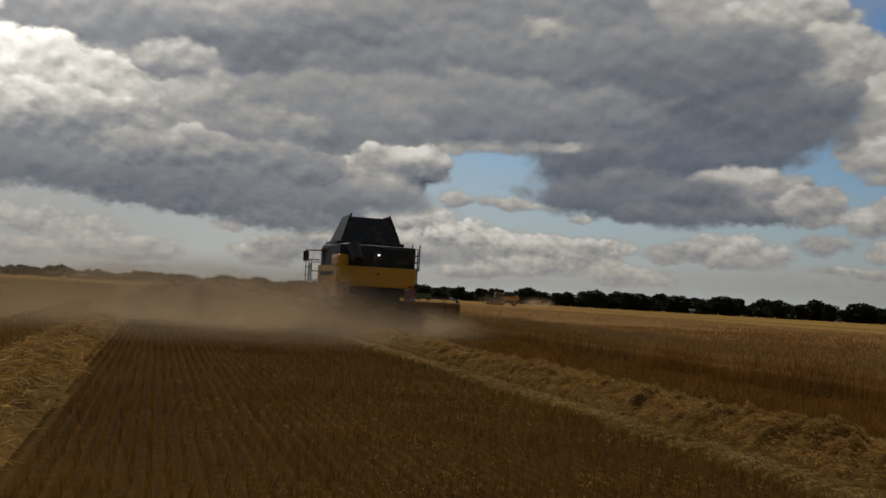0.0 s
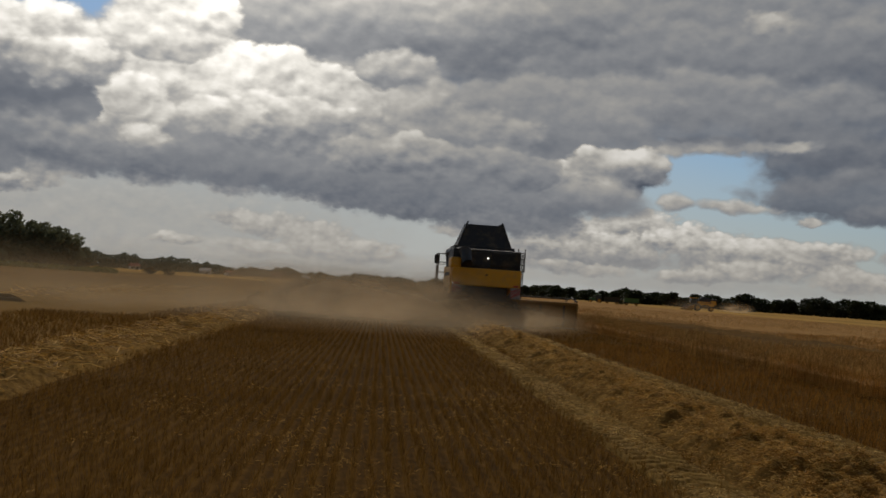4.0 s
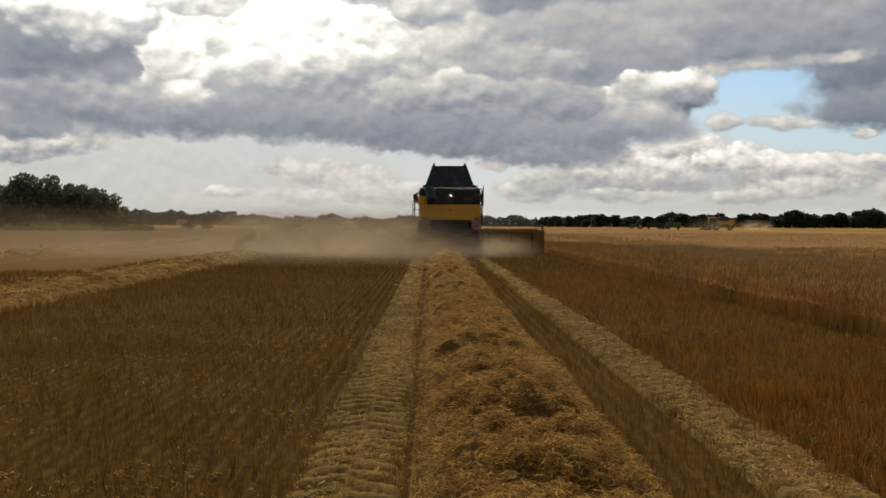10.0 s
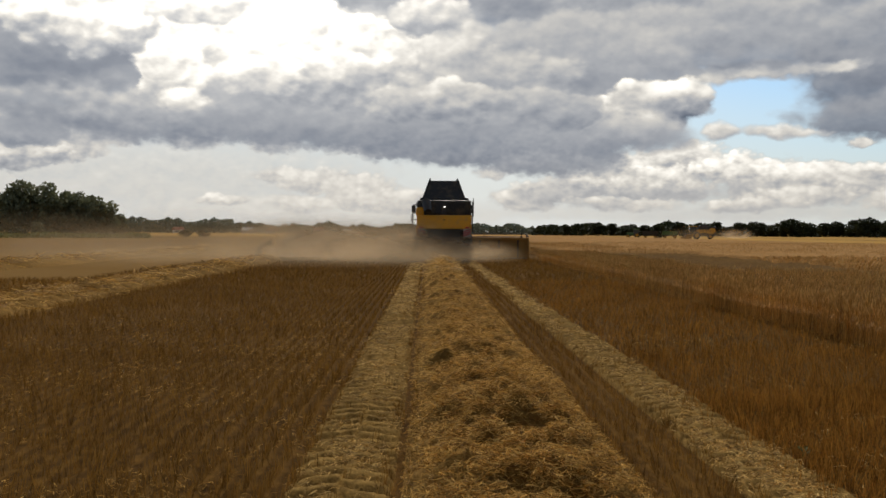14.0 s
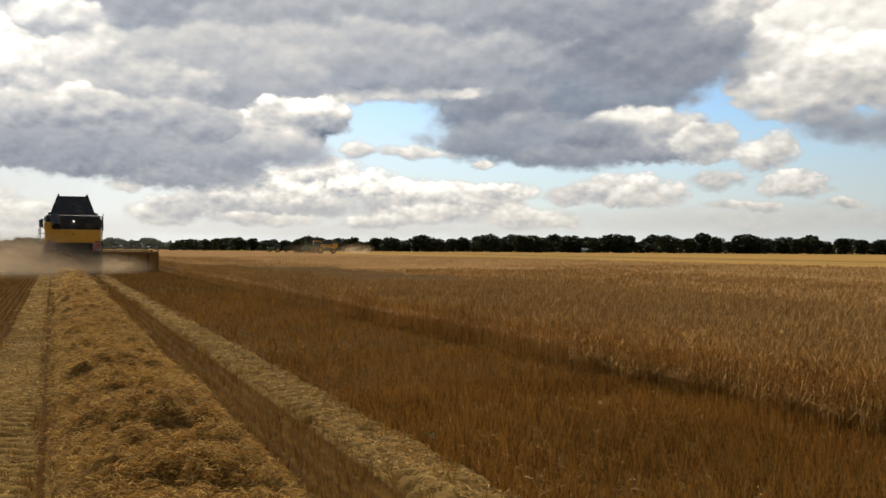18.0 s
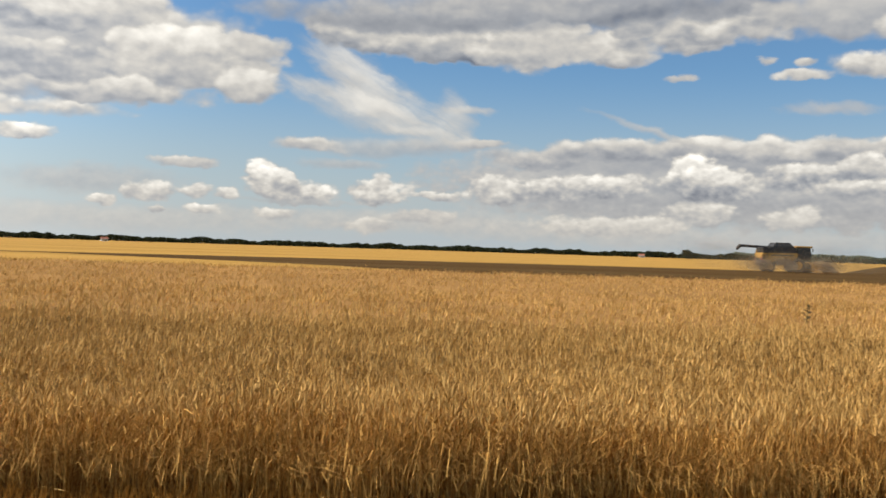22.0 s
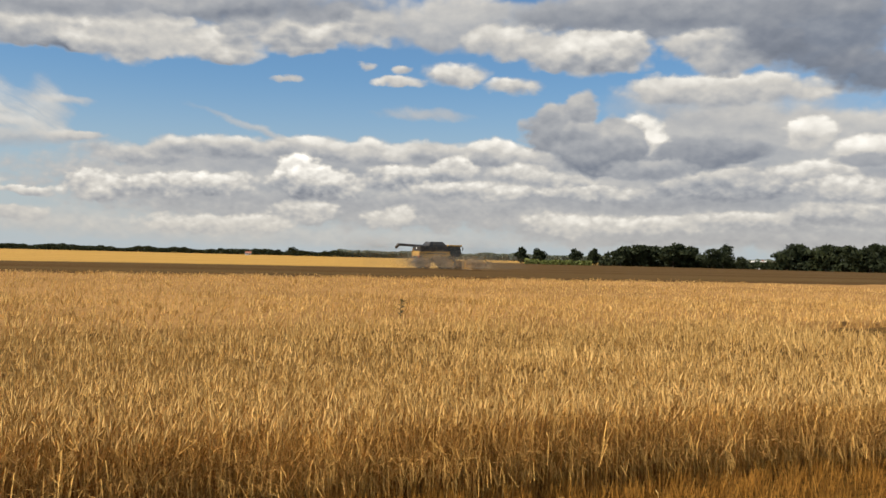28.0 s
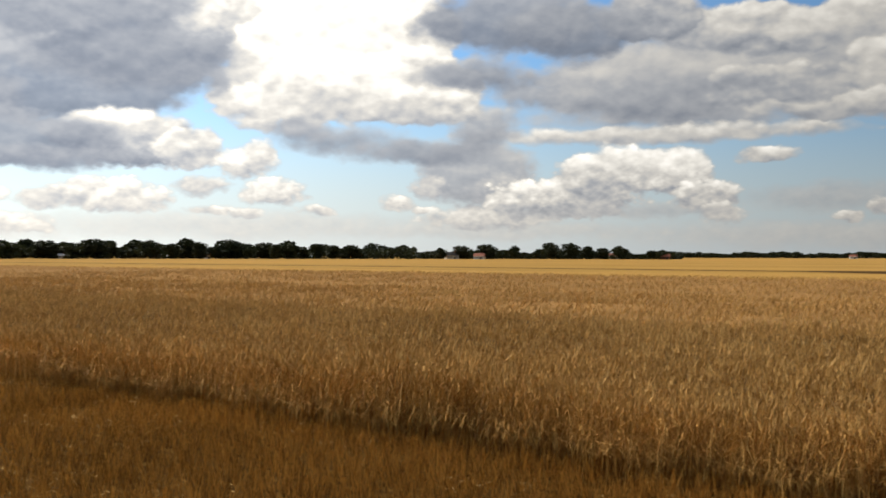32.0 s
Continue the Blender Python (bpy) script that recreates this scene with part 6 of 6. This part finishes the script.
def dome_mesh():
    """A rounded puff, open on its far side: unit half-shell bulging towards -y."""
    v, f = [(0, -1, 0)], []
    R, S = 9, 28
    for i in range(1, R + 1):
        a = math.pi / 2 * i / R
        for k in range(S):
            b = 2 * math.pi * k / S
            v.append((math.sin(a) * math.cos(b), -math.cos(a), math.sin(a) * math.sin(b)))
    f += [(0, 1 + k, 1 + (k + 1) % S, 0) for k in range(S)]
    for i in range(R - 1):
        for k in range(S):
            a, b = 1 + i * S + k, 1 + i * S + (k + 1) % S
            f.append((a, a + S, b + S, b))
    me = bpy.data.meshes.new("puff")
    me.from_pydata(v, [], [q[:3] if q[3] == 0 and q[0] == 0 else q for q in f])
    for pl in me.polygons:
        pl.use_smooth = True
    return me


DOME = dome_mesh()


def puff(parent, x, y, z, rx, ry, rz, mat):
    me = DOME if mat is M_DUST else DOME_THIN
    ob = new("puff", me)
    ob.parent = parent
    ob.location, ob.scale = (x, y, z), (rx, ry, rz)
    return ob


DOME_THIN = DOME.copy()
DOME.materials.append(M_DUST)
DOME_THIN.materials.append(M_DUST_THIN)

near_dust = tagged(new("dust_cloud"), "tan cloud of dust and chaff trailing the harvester", "dust")
for args in ((-1.8, 12.9, 0.9, 3.0, 0.8, 1.8, M_DUST), (-5.5, 12.2, 0.8, 5.5, 0.9, 2.0, M_DUST), (-4.0, 10.4, 0.7, 5.0, 0.9, 1.6, M_DUST),
             (-8.5, 14.5, 0.9, 6.5, 1.0, 2.2, M_DUST), (-3.6, 13.6, 0.9, 3.2, 0.6, 1.7, M_DUST), (-0.6, 9.0, 0.5, 3.2, 0.9, 1.2, M_DUST_THIN),
             (-3.5, 7.0, 0.6, 6.0, 1.2, 1.4, M_DUST_THIN), (-5.0, 3.5, 0.5, 7.0, 1.2, 1.2, M_DUST_THIN), (-3.0, 18.0, 1.2, 6.0, 1.0, 2.4, M_DUST_THIN),
             (-14.0, 13.0, 1.0, 8.0, 1.6, 2.2, M_DUST_THIN), (-15.0, 5.0, 0.7, 10.0, 1.6, 1.6, M_DUST_THIN), (-6.0, 4.0, 0.9, 8.0, 1.5, 1.7, M_DUST_THIN), (-10.0, 9.0, 0.7, 9.0, 1.6, 1.5, M_DUST_THIN), (-21.0, 16.0, 1.0, 11.0, 2.0, 2.4, M_DUST_THIN),
             (0.4, 12.7, 0.6, 3.4, 0.8, 1.15, M_DUST), (2.0, 13.2, 0.5, 2.6, 0.7, 1.0, M_DUST), (0.5, 10.5, 0.4, 4.0, 0.8, 0.9, M_DUST_THIN), (2.4, 11.5, 0.5, 2.6, 0.7, 0.9, M_DUST_THIN)):
    puff(near_dust, *args)
side_dust = tagged(new("dust_cloud"), "pale dust behind the harvester across the wheat", "dust")
for args in ((-1.0, -3.0, 1.0, 3.4, 1.5, 2.2, M_DUST), (3.0, -4.0, 0.7, 4.5, 1.5, 1.7, M_DUST_THIN), (-5.0, -3.5, 0.9, 5.0, 1.5, 2.4, M_DUST_THIN), (2.0, -4.5, 0.8, 6.5, 1.5, 1.8, M_DUST_THIN), (9.0, -4.0, 0.8, 6.0, 1.5, 1.7, M_DUST_THIN), (-9.0, 3.0, 2.0, 7.0, 1.5, 3.2, M_DUST_THIN),
             (-4.5, -2.5, 0.8, 4.2, 1.5, 1.9, M_DUST), (4.5, -3.0, 0.8, 4.0, 1.5, 1.7, M_DUST), (6.0, -2.0, 1.5, 8.0, 1.5, 3.6, M_DUST_THIN)):
    puff(side_dust, *args)
far_dust = tagged(new("dust_cloud"), "pale dust beside the far harvester", "dust")
for args in ((4.0, -5.0, 1.2, 7.0, 2.0, 2.4, M_DUST), (-8.0, -5.0, 1.2, 10.0, 2.0, 3.0, M_DUST_THIN)):
    puff(far_dust, *args)

# ---------------------------------------------------------------- what moves
NEAR_Y = [(0, 35.2), (1, 36.4), (2, 37.9), (4, 42.1), (7, 46.8), (9, 48.3), (13, 54.2), (15, 57.6), (18, 61.5), (25, 72.5), (32, 82.0)]
DUST_Y = [(t, y - 13.6) for t, y in NEAR_Y]
SIDE_SPEED, FAR_SPEED = 1.5, 1.13


def side_y(t):
    return -17.0 - SIDE_SPEED * t


def far_at(t):
    a = radians(19.2 - 0.215 * t)
    return 300 * math.sin(a), 300 * math.cos(a)


def spinning(parts, speed):
    """Turns wheels and reel about their axles as the machine rolls on."""
    for ob, r in parts:
        rows = []
        for k in range(0, 65):
            t = k * 0.5
            rows.append((t, Matrix.Translation(ob.location) @ Matrix.Rotation(-speed * t / r, 4, "X")))
        walk(ob, rows)


def motions():
    walk(near_harvester, [(t, pose(1.04 + 0.16 * max(0.0, 1 - t / 2), y, 0)) for t, y in NEAR_Y])
    walk(near_dust, [(t, pose(1.04, y, 0)) for t, y in DUST_Y])
    walk(side_harvester, [(t, pose(141.0, side_y(t), 0, 0, 0, 180)) for t in (0, 8, 16, 24, 32)])
    walk(side_dust, [(t, pose(137.5, side_y(t) - 2.0, 0, 0, 0, -90)) for t in (0, 8, 16, 24, 32)])
    walk(far_harvester, [(t, pose(*far_at(t), 0, 0, 0, 80)) for t in (0, 8, 16, 24, 32)])
    walk(far_dust, [(t, pose(*far_at(t), 0)) for t in (0, 8, 16, 24, 32)])
    spinning(near_spin, 1.46)
    spinning(side_spin, SIDE_SPEED)
    spinning(far_spin, FAR_SPEED)


motions()
